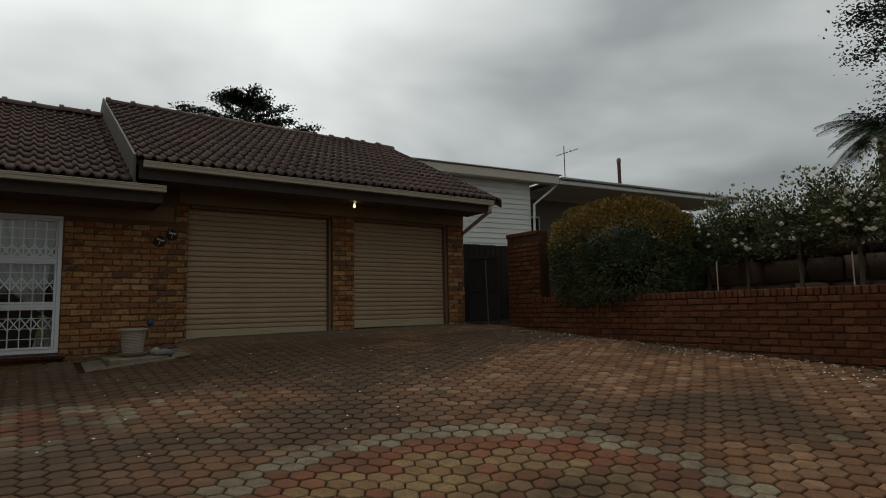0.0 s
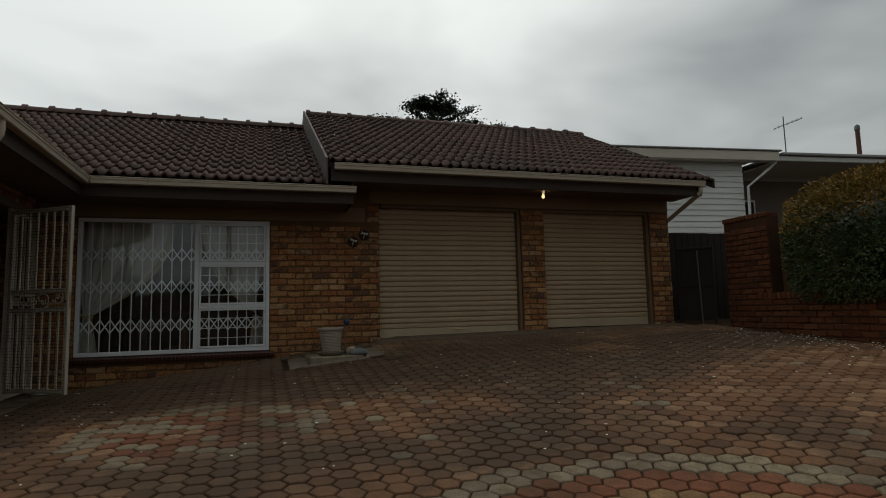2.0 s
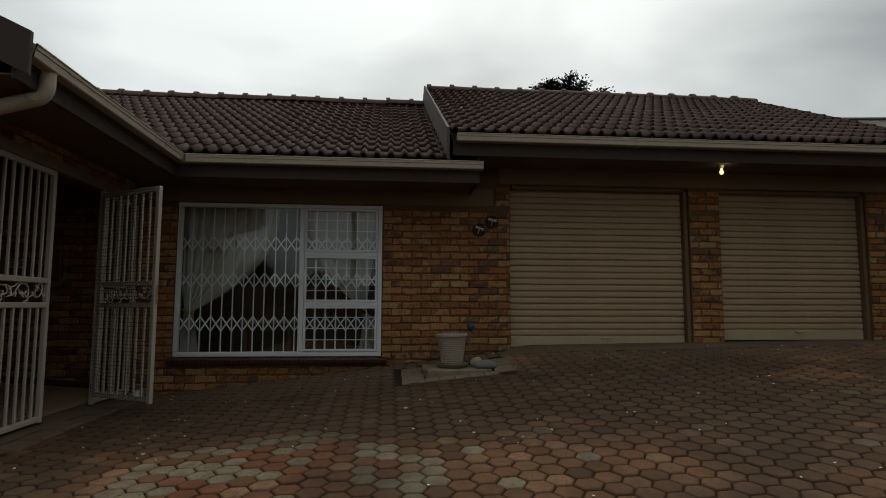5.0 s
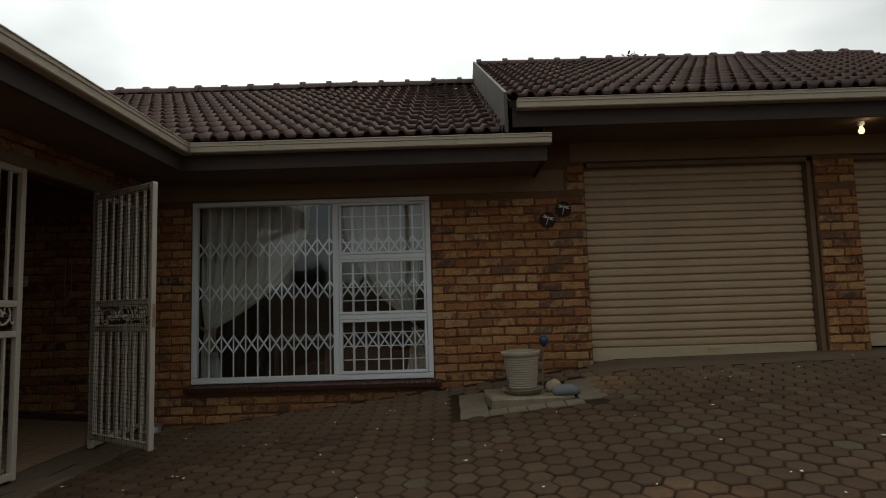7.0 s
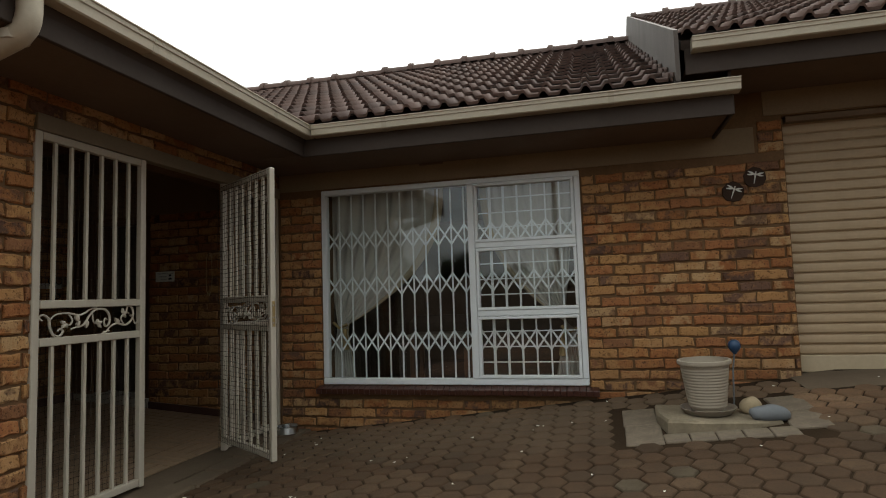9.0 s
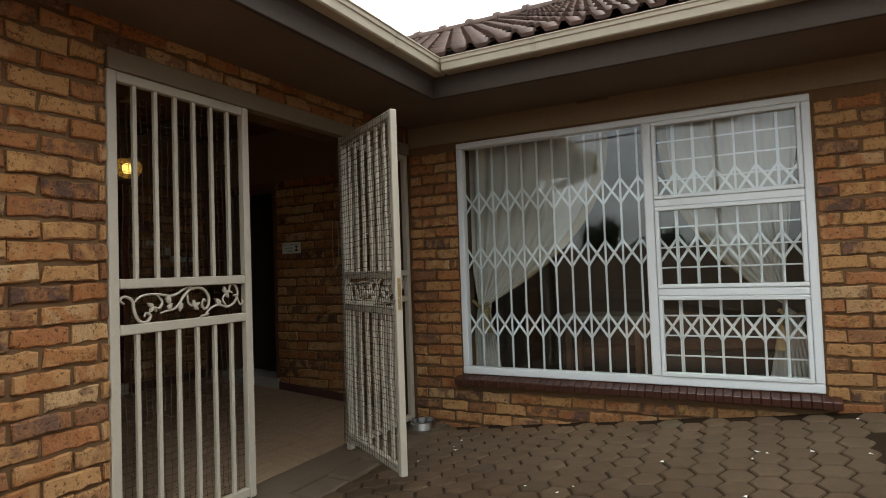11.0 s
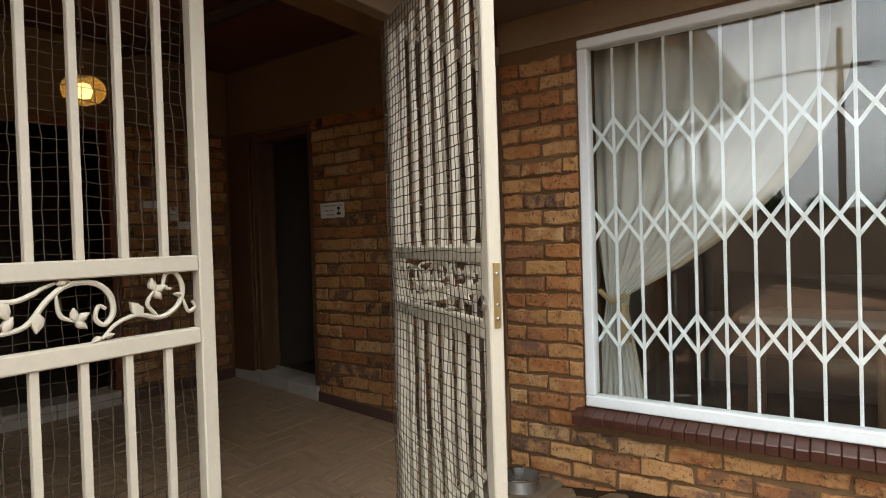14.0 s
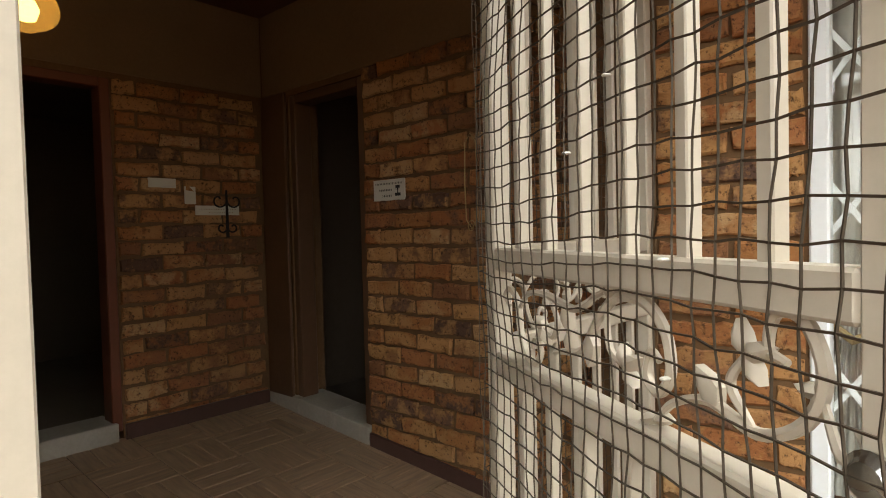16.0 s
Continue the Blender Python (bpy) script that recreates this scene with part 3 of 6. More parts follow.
def tile_mesh():
    """A concrete tile with two rolls; x across, y up the slope, z out of it."""
    nx, L, T = 12, 0.40, 0.022
    v, f = [], []
    prof = []
    for i in range(nx + 1):
        s = i / nx
        prof.append((s * TILE_W, 0.042 * max(0.0, math.sin(s * 4 * math.pi)) ** 0.8 + 0.004))
    for y, lift in ((0.0, 0.036), (L, 0.0)):
        for x, z in prof:
            v.append((x, y, z + lift))
    for x, z in prof:
        v.append((x, 0.0, z + 0.036 - T))
    n = nx + 1
    for i in range(nx):
        f.append((i, i + 1, n + i + 1, n + i))
        f.append((2 * n + i, 2 * n + i + 1, i + 1, i))
    me = bpy.data.meshes.new("roof_tile")
    me.from_pydata(v, [], f)
    me.materials.append(TILE)
    me.polygons.foreach_set("use_smooth", [k % 2 == 0 for k in range(len(f))])
    me.update()
    return me


TILE_ME = tile_mesh()


def lay_tiles(parent, m, width, length, keep=lambda x, y: True, limit=300):
    """Tiles over a slope: m takes (across, up the slope, out) to the world."""
    rnd = random.Random(7)
    B, count = Build(), 0
    rows = math.ceil(length / GAUGE)
    for r in range(rows):
        for c in range(math.ceil(width / TILE_W)):
            x, y = c * TILE_W, r * GAUGE
            if not keep(x + TILE_W / 2, y + 0.17):
                continue
            w = min(TILE_W, width - x) / TILE_W
            if w < 0.1:
                continue
            t = m @ Matrix.Translation((x + rnd.uniform(-0.003, 0.003), y - 0.03 + rnd.uniform(-0.006, 0.006), rnd.uniform(0, 0.004))) @ Matrix.Rotation(rnd.uniform(-0.008, 0.008), 4, "Z") @ Matrix.Diagonal((w, 1, 1, 1))
            if count < limit:
                ob = new("roof_tile", TILE_ME)
                ob.parent = parent
                ob.matrix_basis = t
                count += 1
            else:
                B.add([t @ p.co for p in TILE_ME.vertices], [tuple(q.vertices) for q in TILE_ME.polygons])
    if B.v:
        tagged(B.ob("roof_tiles", TILE, parent), kind="stuff")


def roof_slab(name, quad, label):
    """The deck under the tiles, 6 cm thick."""
    q = [Vector(p) for p in quad]
    n = (q[1] - q[0]).cross(q[3] - q[0]).normalized()
    v = q + [p - n * 0.06 for p in q]
    f = [(0, 1, 2, 3), (7, 6, 5, 4)] + [(i, i + 4, (i + 1) % 4 + 4, (i + 1) % 4) for i in range(4)]
    return tagged(mesh_ob(name, v, f, FASCIA), label, "roof", kind="structure")


E_L, Z_L = -0.73, 2.80      # eave of the house roof
E_G, Z_G = -0.76, 3.105      # eave of the garage roof
RIDGE_Y = 3.39
TS = math.tan(SLOPE)
ZR_L, ZR_G = Z_L + (RIDGE_Y - E_L) * TS, Z_G + (RIDGE_Y - E_G) * TS
X_ROOF_L, X_BARGE, X_END = -3.9, 3.14, 9.38
roof_l = roof_slab("roof_house", [(X_ROOF_L, E_L, Z_L - 0.02), (X_BARGE + 0.02, E_L, Z_L - 0.02), (X_BARGE + 0.02, RIDGE_Y, ZR_L - 0.02), (X_ROOF_L, RIDGE_Y, ZR_L - 0.02)], "dark brown concrete tile roof of the house")
roof_g = roof_slab("roof_garage", [(X_BARGE, E_G, Z_G - 0.02), (X_END, E_G, Z_G - 0.02), (X_END, RIDGE_Y, ZR_G - 0.02), (X_BARGE, RIDGE_Y, ZR_G - 0.02)], "dark brown concrete tile roof of the garage")
# back slopes and the wing's slope close the roofs
roof_slab("roof_house_back", [(X_BARGE + 0.02, 7.6, Z_L), (X_ROOF_L, 7.6, Z_L), (X_ROOF_L, RIDGE_Y, ZR_L - 0.02), (X_BARGE + 0.02, RIDGE_Y, ZR_L - 0.02)], "back slope of the brown tile roof")
roof_slab("roof_garage_back", [(X_END, 7.8, Z_G), (X_BARGE, 7.8, Z_G), (X_BARGE, RIDGE_Y, ZR_G - 0.02), (X_END, RIDGE_Y, ZR_G - 0.02)], "back slope of the brown tile roof")
E_W = 0.24                   # eave line of the wing's roof, x
Y_GAB = -3.45
Z_W = Z_L - 0.085
wing_roof = roof_slab("roof_wing", [(E_W, Y_GAB, Z_W - 0.02), (E_W, E_L + 0.02, Z_W - 0.02), (-3.9, E_L + 4.14, Z_W - 0.02 + 4.14 * TS), (-3.9, Y_GAB, Z_W - 0.02 + 4.14 * TS)], "dark brown tile roof of the porch wing")
roof_slab("roof_wing_west", [(-8.0, RIDGE_Y, Z_L), (-8.0, Y_GAB, Z_L), (-3.9, Y_GAB, Z_L - 0.02 + 4.14 * TS), (-3.9, RIDGE_Y, Z_L - 0.02 + 4.14 * TS)], "west slope of the porch wing roof")


def ridge_caps(parent, x0, x1, y, z):
    """Half-round ridge tiles, each with a raised collar over the tail of the next."""
    step = 0.42
    n = round((x1 - x0) / step)
    B = Build()
    rings = ((0.0, 0.150, 0.135), (0.07, 0.150, 0.135), (0.075, 0.128, 0.108), (0.47, 0.122, 0.100))
    for x, ry, rz in rings:
        B.v += [Vector((x, ry * math.cos(math.pi * k / 8), rz * math.sin(math.pi * k / 8) - 0.02)) for k in range(9)]
    for a in range(len(rings) - 1):
        for k in range(8):
            B.f.append((a * 9 + k, a * 9 + 9 + k, a * 9 + 10 + k, a * 9 + k + 1))
    B.f.append(tuple(range(9)))
    first = B.ob("ridge_tile", TILE, parent, False)
    smooth_by_angle(first, 40)
    first.matrix_basis = pose(x0, y, z)
    for i in range(1, n):
        ob = new("ridge_tile", first.data)
        ob.parent = parent
        ob.matrix_basis = pose(x0 + i * step, y, z + random.uniform(-0.008, 0.008), 0, random.uniform(-0.8, 0.8), 0)


# barge board at the garage's raised gable, end verge, fascias and gutters
def gutter(name, a, b, label, joints=()):
    """A box gutter with a rolled lip between two points at its back bottom edge; it hangs to the left of the run."""
    g = empty(name, (0, 0, 0))
    sec = [(o, u * 0.72 + 0.008) for o, u in [(0, -0.018), (0.082, -0.018), (0.091, -0.008), (0.096, 0.05), (0.103, 0.056), (0.105, 0.085), (0.112, 0.092), (0.112, 0.10), (0.10, 0.106), (0.095, 0.098), (0.088, 0.035), (0.078, -0.008), (0.008, -0.008), (0.008, 0.10), (0, 0.10)]]
    Build().sweep(sec, a, b).ob("channel", GUTTER, g)
    a, b = Vector(a), Vector(b)
    d = (b - a).normalized()
    big = [(o * 1.03 - 0.002, u * 1.02 - 0.003) for o, u in sec[:8]] + [(0.0, 0.08)]
    for t in joints:
        p = a + d * t
        Build().sweep(big, p, p + d * 0.04).ob("joint", GUTTER_JOINT, g)
    for p in (a, b - d * 0.004):
        Build().sweep([(0, -0.005), (0.085, -0.005), (0.108, 0.08), (0, 0.08)], p, p + d * 0.004).ob("end_cap", GUTTER, g)
    return thing(g, label, "gutter")


gutter("gutter", (0.33, -0.715, 2.69), (3.49, -0.715, 2.69), "beige metal box gutter along the house eave", (0.6, 2.3))
gutter("gutter", (3.20, -0.735, 3.00), (9.20, -0.735, 3.00), "beige metal box gutter along the garage eave", (2.0, 4.2))
gutter("gutter", (0.22, -3.43, 2.69), (0.22, -0.715, 2.69), "beige metal box gutter along the porch eave", (0.9, 2.1))


def board(name, a, b, mat, label, c=0.004):
    return tagged(Build().box(a, b, c).ob(name, mat), label, "trim", kind="structure")


board("fascia_house", (0.19, -0.715, 2.545), (3.46, -0.69, 2.80), FASCIA, "dark brown fascia board under the house gutter")
board("fascia_garage", (3.16, -0.735, 2.85), (9.20, -0.712, 3.10), FASCIA, "dark brown fascia board under the garage gutter")
board("fascia_wing", (0.19, -3.44, 2.545), (0.217, -0.718, 2.70), FASCIA, "dark brown fascia board under the porch gutter")
board("soffit_house", (-0.4, -0.69, 2.567), (3.436, -0.005, 2.579), SOFFIT, "dark brown eave soffit")
board("soffit_garage", (3.16, -0.712, 2.89), (9.20, -0.005, 2.902), SOFFIT, "dark brown eave soffit of the garage")
board("soffit_wing", (-0.415, -3.44, 2.567), (0.19, -0.694, 2.579), SOFFIT, "dark brown eave soffit of the porch wing")
# the step between the two eaves
board("eave_closer", (3.437, -0.687, 2.547), (3.46, -0.006, 2.889), FASCIA, "dark board closing the step between the eaves")


def rake(name, x, y0, z0, y1, z1, depth, thick, mat, label):
    v = [(x, y0, z0), (x, y1, z1), (x, y1, z1 - depth), (x, y0, z0 - depth)]
    v += [(x + thick, y, z) for _, y, z in v]
    f = [(0, 1, 2, 3), (7, 6, 5, 4)] + [(i, i + 4, (i + 1) % 4 + 4, (i + 1) % 4) for i in range(4)]
    return tagged(mesh_ob(name, v, f, mat), label, "trim", kind="structure")


BARGE = mat_simple("weathered_barge_paint", (0.10, 0.083, 0.073), 0.8, scale=3, fine=40, spec=0.2)
rake("barge_garage", 3.085, E_G - 0.06, Z_G + 0.04, RIDGE_Y, ZR_G + 0.10, 0.36, 0.03, BARGE, "weathered grey barge board of the garage gable")
rake("barge_garage_back", 3.085, 7.8, Z_G + 0.04, RIDGE_Y, ZR_G + 0.10, 0.36, 0.03, BARGE, "weathered grey barge board of the garage gable")
rake("verge_garage", X_END, E_G - 0.05, Z_G + 0.03, RIDGE_Y, ZR_G + 0.06, 0.16, 0.025, FASCIA, "dark verge board of the garage roof")


def gable(name, pts, thick, mat, label, axis="x"):
    d = Vector((thick, 0, 0)) if axis == "x" else Vector((0, thick, 0))
    q = [Vector(p) for p in pts]
    n = len(q)
    v = q + [p + d for p in q]
    f = [tuple(range(n)), tuple(range(2 * n - 1, n - 1, -1))] + [(i, i + n, (i + 1) % n + n, (i + 1) % n) for i in range(n)]
    return tagged(mesh_ob(name, v, f, mat), label, "wall", kind="structure")


gable("wall_garage_gable", [(3.2, 0.24, 2.7), (3.2, 6.6, 2.7), (3.2, RIDGE_Y, ZR_G - 0.12)], 0.2, PLASTER, "brown plaster gable between the two roofs")
wall("wall_garage_side", [0.23, 6.8], [-0.6, 3.3], [], 0, 0.23, lambda u, d, z: (XG - d, u, z), MORTAR, "brown brick side wall of the garage")
gable("wall_garage_side_gable", [(XG - 0.23, 0.24, 3.3), (XG - 0.23, 6.6, 3.3), (XG - 0.23, RIDGE_Y, ZR_G - 0.12)], 0.23, MORTAR, "brown brick gable of the garage")
wall("wall_back", [-7.6, XG], [-0.6, 3.3], [], 0, 0.2, lambda u, d, z: (u, 6.8 + d, z), MORTAR, "brown brick back wall of the house")
# wing gable to the south, with a deep dark barge board
wall("wall_wing_south", [-7.6, WX - 0.232], [-0.6, 2.95], [], 0, 0.2, lambda u, d, z: (u, -3.30 + d, z), MORTAR, "brown brick end wall of the porch wing")
gable("wall_wing_gable", [(WX - 0.3, -3.30, 2.95), (-7.4, -3.30, 2.95), (-3.9, -3.30, Z_L + 4.0 * TS)], 0.2, MORTAR, "brown brick gable of the porch wing", "y")
wall("wall_wing_west", [-3.1, 6.8], [-0.6, 3.0], [], 0, 0.2, lambda u, d, z: (-7.6 + d, u, z), MORTAR, "brown brick west wall of the house")
vb = [(E_W + 0.07, Y_GAB, Z_L + 0.03), (-3.9, Y_GAB, Z_L + 0.05 + 4.16 * TS), (-3.9, Y_GAB, Z_L - 0.22 + 4.16 * TS), (E_W + 0.07, Y_GAB, Z_L - 0.24)]
gable("barge_wing", vb, -0.03, FASCIA, "deep dark brown barge board of the porch gable", "y")


def downpipe(name, pts, r, label, shoe=True):
    """A round pipe with swept bends."""
    p = [Vector(q) for q in pts]
    path = [p[0]]
    for i in range(1, len(p) - 1):
        a, b, c = p[i - 1], p[i], p[i + 1]
        k = min(0.09, (b - a).length * 0.45, (c - b).length * 0.45)
        s, t = b + (a - b).normalized() * k, b + (c - b).normalized() * k
        path += [s.lerp(b, u).lerp(b.lerp(t, u), u) for u in (0, 0.25, 0.5, 0.75, 1)]
    path.append(p[-1])
    root = empty(name, p[0])
    pipe = Build().tube([q - p[0] for q in path], r, 14).ob("pipe", GUTTER, root)
    smooth_by_angle(pipe, 50)
    for q, d in ((path[0], path[1] - path[0]), (path[5] if len(path) > 6 else path[-1], Vector((0, 0, -1)))):
        smooth_by_angle(Build().tube([q - p[0] - d.normalized() * 0.02, q - p[0] + d.normalized() * 0.02], r * 1.12, 14).ob("collar", GUTTER, root), 50)
    return thing(root, label, "downpipe")


downpipe("downpipe", [(0.25, -3.17, 2.70), (0.25, -3.17, 2.53), (-0.36, -3.17, 2.36), (-0.36, -3.17, 0.0)], 0.05, "beige round downpipe bending back to the brick wall")
downpipe("downpipe", [(9.14, -0.78, 3.0), (9.14, -0.78, 2.90), (9.13, 0.24, 2.50), (9.13, 0.24, 0.78)], 0.038, "beige round downpipe at the garage corner")

# ---- the large window ----


def frame_bar(B, a, b, y0, y1, c=0.006):
    B.box((a[0], y0, a[1]), (b[0], y1, b[1]), c)


def make_window():
    w = empty("window_1", (0.018, 0, 0))
    w.scale = (0.9875, 1, 1)
    tagged(w, "large white steel window with white security bars", "window", kind="structure")
    B = Build()
    x0, x1, z0, z1, m0, m1 = 0.0, 2.40, 0.60, 2.39, 1.415, 1.475
    frame_bar(B, (x0, z0), (x1, z0 + 0.055), -0.012, 0.06)
    frame_bar(B, (x0, z1 - 0.045), (x1, z1), -0.012, 0.06)
    frame_bar(B, (x0, z0 + 0.056), (x0 + 0.05, z1 - 0.046), -0.012, 0.06)
    frame_bar(B, (x1 - 0.05, z0 + 0.056), (x1, z1 - 0.046), -0.012, 0.06)
    frame_bar(B, (m0, z0 + 0.056), (m1, z1 - 0.046), -0.016, 0.06)
    B.ob("frame", WHITE, w)
    B = Build()
    for z in (1.185, 1.775):
        frame_bar(B, (m1 + 0.001, z), (x1 - 0.051, z + 0.048), -0.014, 0.055)
    B.ob("transom", WHITE, w)
    panes = [(m1 + 0.004, 0.658, x1 - 0.053, 1.183), (m1 + 0.004, 1.235, x1 - 0.053, 1.773), (m1 + 0.004, 1.825, x1 - 0.053, 2.342)]
    for a, b, c, d in panes:
        S = Build()
        for p, q in (((a, b), (c, b + 0.026)), ((a, d - 0.026), (c, d)), ((a, b + 0.0262), (a + 0.026, d - 0.0262)), ((c - 0.026, b + 0.0262), (c, d - 0.0262))):
            frame_bar(S, p, q, -0.02, 0.03, 0.004)
        S.ob("sash", WHITE, w)
    for a, b, c, d in [(x0 + 0.045, 0.65, m0 + 0.005, 2.35)] + panes:
        g = mesh_ob("pane", [(a, 0.02, b), (c, 0.02, b), (c, 0.02, d), (a, 0.02, d)], [(0, 1, 2, 3)], GLASS, w)
        g.visible_shadow = False
    # fixed grid of thin bars over the three opening sashes
    for a, b, c, d in panes:
        G = Build()
        for i in range(1, 7):
            x = a + (c - a) * i / 7
            G.box((x - 0.005, 0.030, b + 0.02), (x + 0.005, 0.038, d - 0.02), 0.002)
        for i in range(1, 4):
            z = b + (d - b) * i / 4
            G.box((a + 0.02, 0.0385, z - 0.005), (c - 0.02, 0.0465, z + 0.005), 0.002)
        G.ob("bar_grid", BARS, w)
    return w


make_window()


def make_trellis():
    """A sliding security gate behind the glass: paired uprights and three rows of crossed links."""
    t = empty("security_trellis", (0.018, 0.062, 0.62))
    t.scale = (0.9875, 1, 1)
    n = 20
    xs = [0.031 + 0.1215 * i for i in range(n)]
    bar = Build().box((-0.007, -0.006, 0.03), (0.007, 0.006, 1.72), 0.002).ob("upright", BARS, t)
    bar.location = (xs[0], 0, 0)
    for x in xs[1:]:
        ob = new("upright", bar.data)
        ob.parent = t
        ob.location = (x, 0, 0)
    for z in (0.36, 0.87, 1.30):
        L = Build()
        for i in range(n - 1):
            for s in (1, -1):
                a, b = Vector((xs[i], 0.008 * s, z - 0.085 * s)), Vector((xs[i + 1], 0.008 * s, z + 0.085 * s))
                d = (b - a).normalized()
                u = Vector((-d.z, 0, d.x)) * 0.008
                o = Vector((0, 0.003, 0))
                L.add([a - u - o, b - u - o, b + u - o, a + u - o, a - u + o, b - u + o, b + u + o, a + u + o],
                      [(0, 1, 2, 3), (7, 6, 5, 4), (0, 4, 5, 1), (1, 5, 6, 2), (2, 6, 7, 3), (3, 7, 4, 0)])
        L.ob("link_row", BARS, t)
    for z in (0.0, 1.725):
        Build().box((0.06, -0.015, z), (2.36, 0.015, z + 0.028), 0.003).ob("rail", BARS, t)
    return thing(t, "white retractable security trellis behind the window glass", "security gate")


make_trellis()


def make_sill():
    s = empty("window_sill", (0.016, 0, 0.6))
    s.scale = (0.9875, 1, 1)
    tagged(s, "maroon glazed brick window sill", "sill", kind="structure")
    B = Build()
    p, h = 0.0, 0.0505
    v = [(0, 0.0, 0.0), (h, 0.0, 0.0), (h, -0.085, -0.024), (0, -0.085, -0.024), (0, 0.0, -0.065), (h, 0.0, -0.065), (h, -0.08, -0.072), (0, -0.08, -0.072)]
    B.add(v, [(0, 1, 2, 3), (3, 2, 6, 7), (7, 6, 5, 4), (0, 3, 7, 4), (1, 5, 6, 2)])
    first = B.ob("sill_brick", SILL, s)
    b = bmesh.new()
    b.from_mesh(first.data)
    bmesh.ops.bevel(b, geom=list(b.edges), offset=0.004, segments=1, affect="EDGES")
    b.to_mesh(first.data)
    b.free()
    first.location = (-0.045, -0.002, -0.005)
    for i in range(1, 48):
        ob = new("sill_brick", first.data)
        ob.parent = s
        ob.location = (-0.045 + i * 0.0526, -0.002 + random.uniform(-0.002, 0.002), -0.005 + random.uniform(-0.002, 0.002))
        ob.rotation_euler = (0, random.uniform(-0.01, 0.01), 0)


make_sill()


def room_box(name, a, b, mat, label, skip=()):
    """Plain inner walls round a room: a box of faces that look inward."""
    (x0, y0, z0), (x1, y1, z1) = a, b
    v = [(x, y, z) for x in (x0, x1) for y in (y0, y1) for z in (z0, z1)]
    f = {"w": (0, 1, 3, 2), "e": (4, 6, 7, 5), "s": (0, 4, 5, 1), "n": (2, 3, 7, 6), "floor": (0, 2, 6, 4), "ceiling": (1, 5, 7, 3)}
    return tagged(mesh_ob(name, v, [q for k, q in f.items() if k not in skip], mat), label, "room", kind="structure")


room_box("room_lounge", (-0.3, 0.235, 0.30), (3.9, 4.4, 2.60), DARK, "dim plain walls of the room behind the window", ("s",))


def make_curtain(x_top0, x_top1, x_tie, z_tie, side):
    """A long curtain that hangs from a rail, is swept to a tie at the side and falls from there."""
    B, nu, nv = Build(), 44, 26
    for j in range(nv + 1):
        for i in range(nu + 1):
            u, s = i / nu, j / nv
            z = 2.44 - s * (2.44 - 0.55)
            k = min(1.0, max(0.0, (2.44 - z) / (2.44 - z_tie)))
            spread = x_top0 + (x_top1 - x_top0) * u
            tied = x_tie + (u - 0.5) * 0.10
            if z >= z_tie:
                sag = k ** (1.0 + 1.6 * u)
                x = spread + (tied - spread) * sag
                zz = z
            else:
                d = (z_tie - z) / (z_tie - 0.55)
                x = tied + (u - 0.5) * 0.20 * d
                zz = z
            fold = math.sin(u * 2 * math.pi * 9 + 0.6 * math.sin(s * 4)) * (0.028 - 0.012 * k)
            B.v.append(Vector((x, 0.24 + fold, zz)))
    for j in range(nv):
        for i in range(nu):
            a = j * (nu + 1) + i
            B.f.append((a, a + 1, a + nu + 2, a + nu + 1))
    c = empty("curtain", (0, 0, 0))
    cloth = mesh_ob("cloth", B.v, B.f, CURTAIN, c, True)
    cloth.data.materials.append(LINING)
    cloth.data.polygons.foreach_set("material_index", [1 if k % nu >= nu - 3 else 0 for k in range(len(B.f))])
    Build().tube([(x_tie - 0.07, 0.19, z_tie + 0.03), (x_tie, 0.165, z_tie - 0.02), (x_tie + 0.07, 0.19, z_tie + 0.01)], 0.014, 8).ob("tie", TASSEL, c)
    Build().lathe([(0.0, 0.0), (0.025, -0.01), (0.018, -0.05), (0.04, -0.2), (0.0, -0.2)], (x_tie + side * 0.06, 0.16, z_tie - 0.02), 12).ob("tassel", TASSEL, c)
    return thing(c, "cream curtain swept aside and tied behind the window", "curtain", "curtains behind the window")


make_curtain(-0.16, 1.14, 0.10, 1.12, 1)
make_curtain(2.36, 1.48, 2.24, 1.05, -1)


def make_lounge():
    s = empty("sofa", (1.35, 1.75, 0.30))
    Build().box((-0.95, -0.42, 0.12), (0.95, 0.42, 0.44), 0.05).ob("base", SOFA, s)
    Build().box((-0.95, -0.45, 0.30), (0.95, -0.22, 0.86), 0.08).ob("backrest", SOFA, s)
    for x in (-1.08, 0.86):
        Build().box((x, -0.43, 0.12), (x + 0.22, 0.42, 0.62), 0.06).ob("armrest", SOFA, s)
    for x in (-0.9, 0.84):
        for y in (-0.36, 0.3):
            Build().box((x, y, 0.0), (x + 0.06, y + 0.06, 0.125), 0.005).ob("foot", TIMBER_D, s)
    thing(s, "brown upholstered sofa with its back to the window", "sofa")
    t = empty("side_table", (0.95, 0.80, 0.30))
    Build().box((-0.33, -0.22, 0.66), (0.33, 0.22, 0.70), 0.008).ob("top", CLOTH, t)
    for x in (-0.3, 0.25):
        for y in (-0.19, 0.14):
            Build().box((x, y, 0.0), (x + 0.045, y + 0.045, 0.66), 0.005).ob("leg", TIMBER_D, t)
    thing(t, "small dark table with a pale cloth in the room", "table")


make_lounge()

# ---- garage doors ----


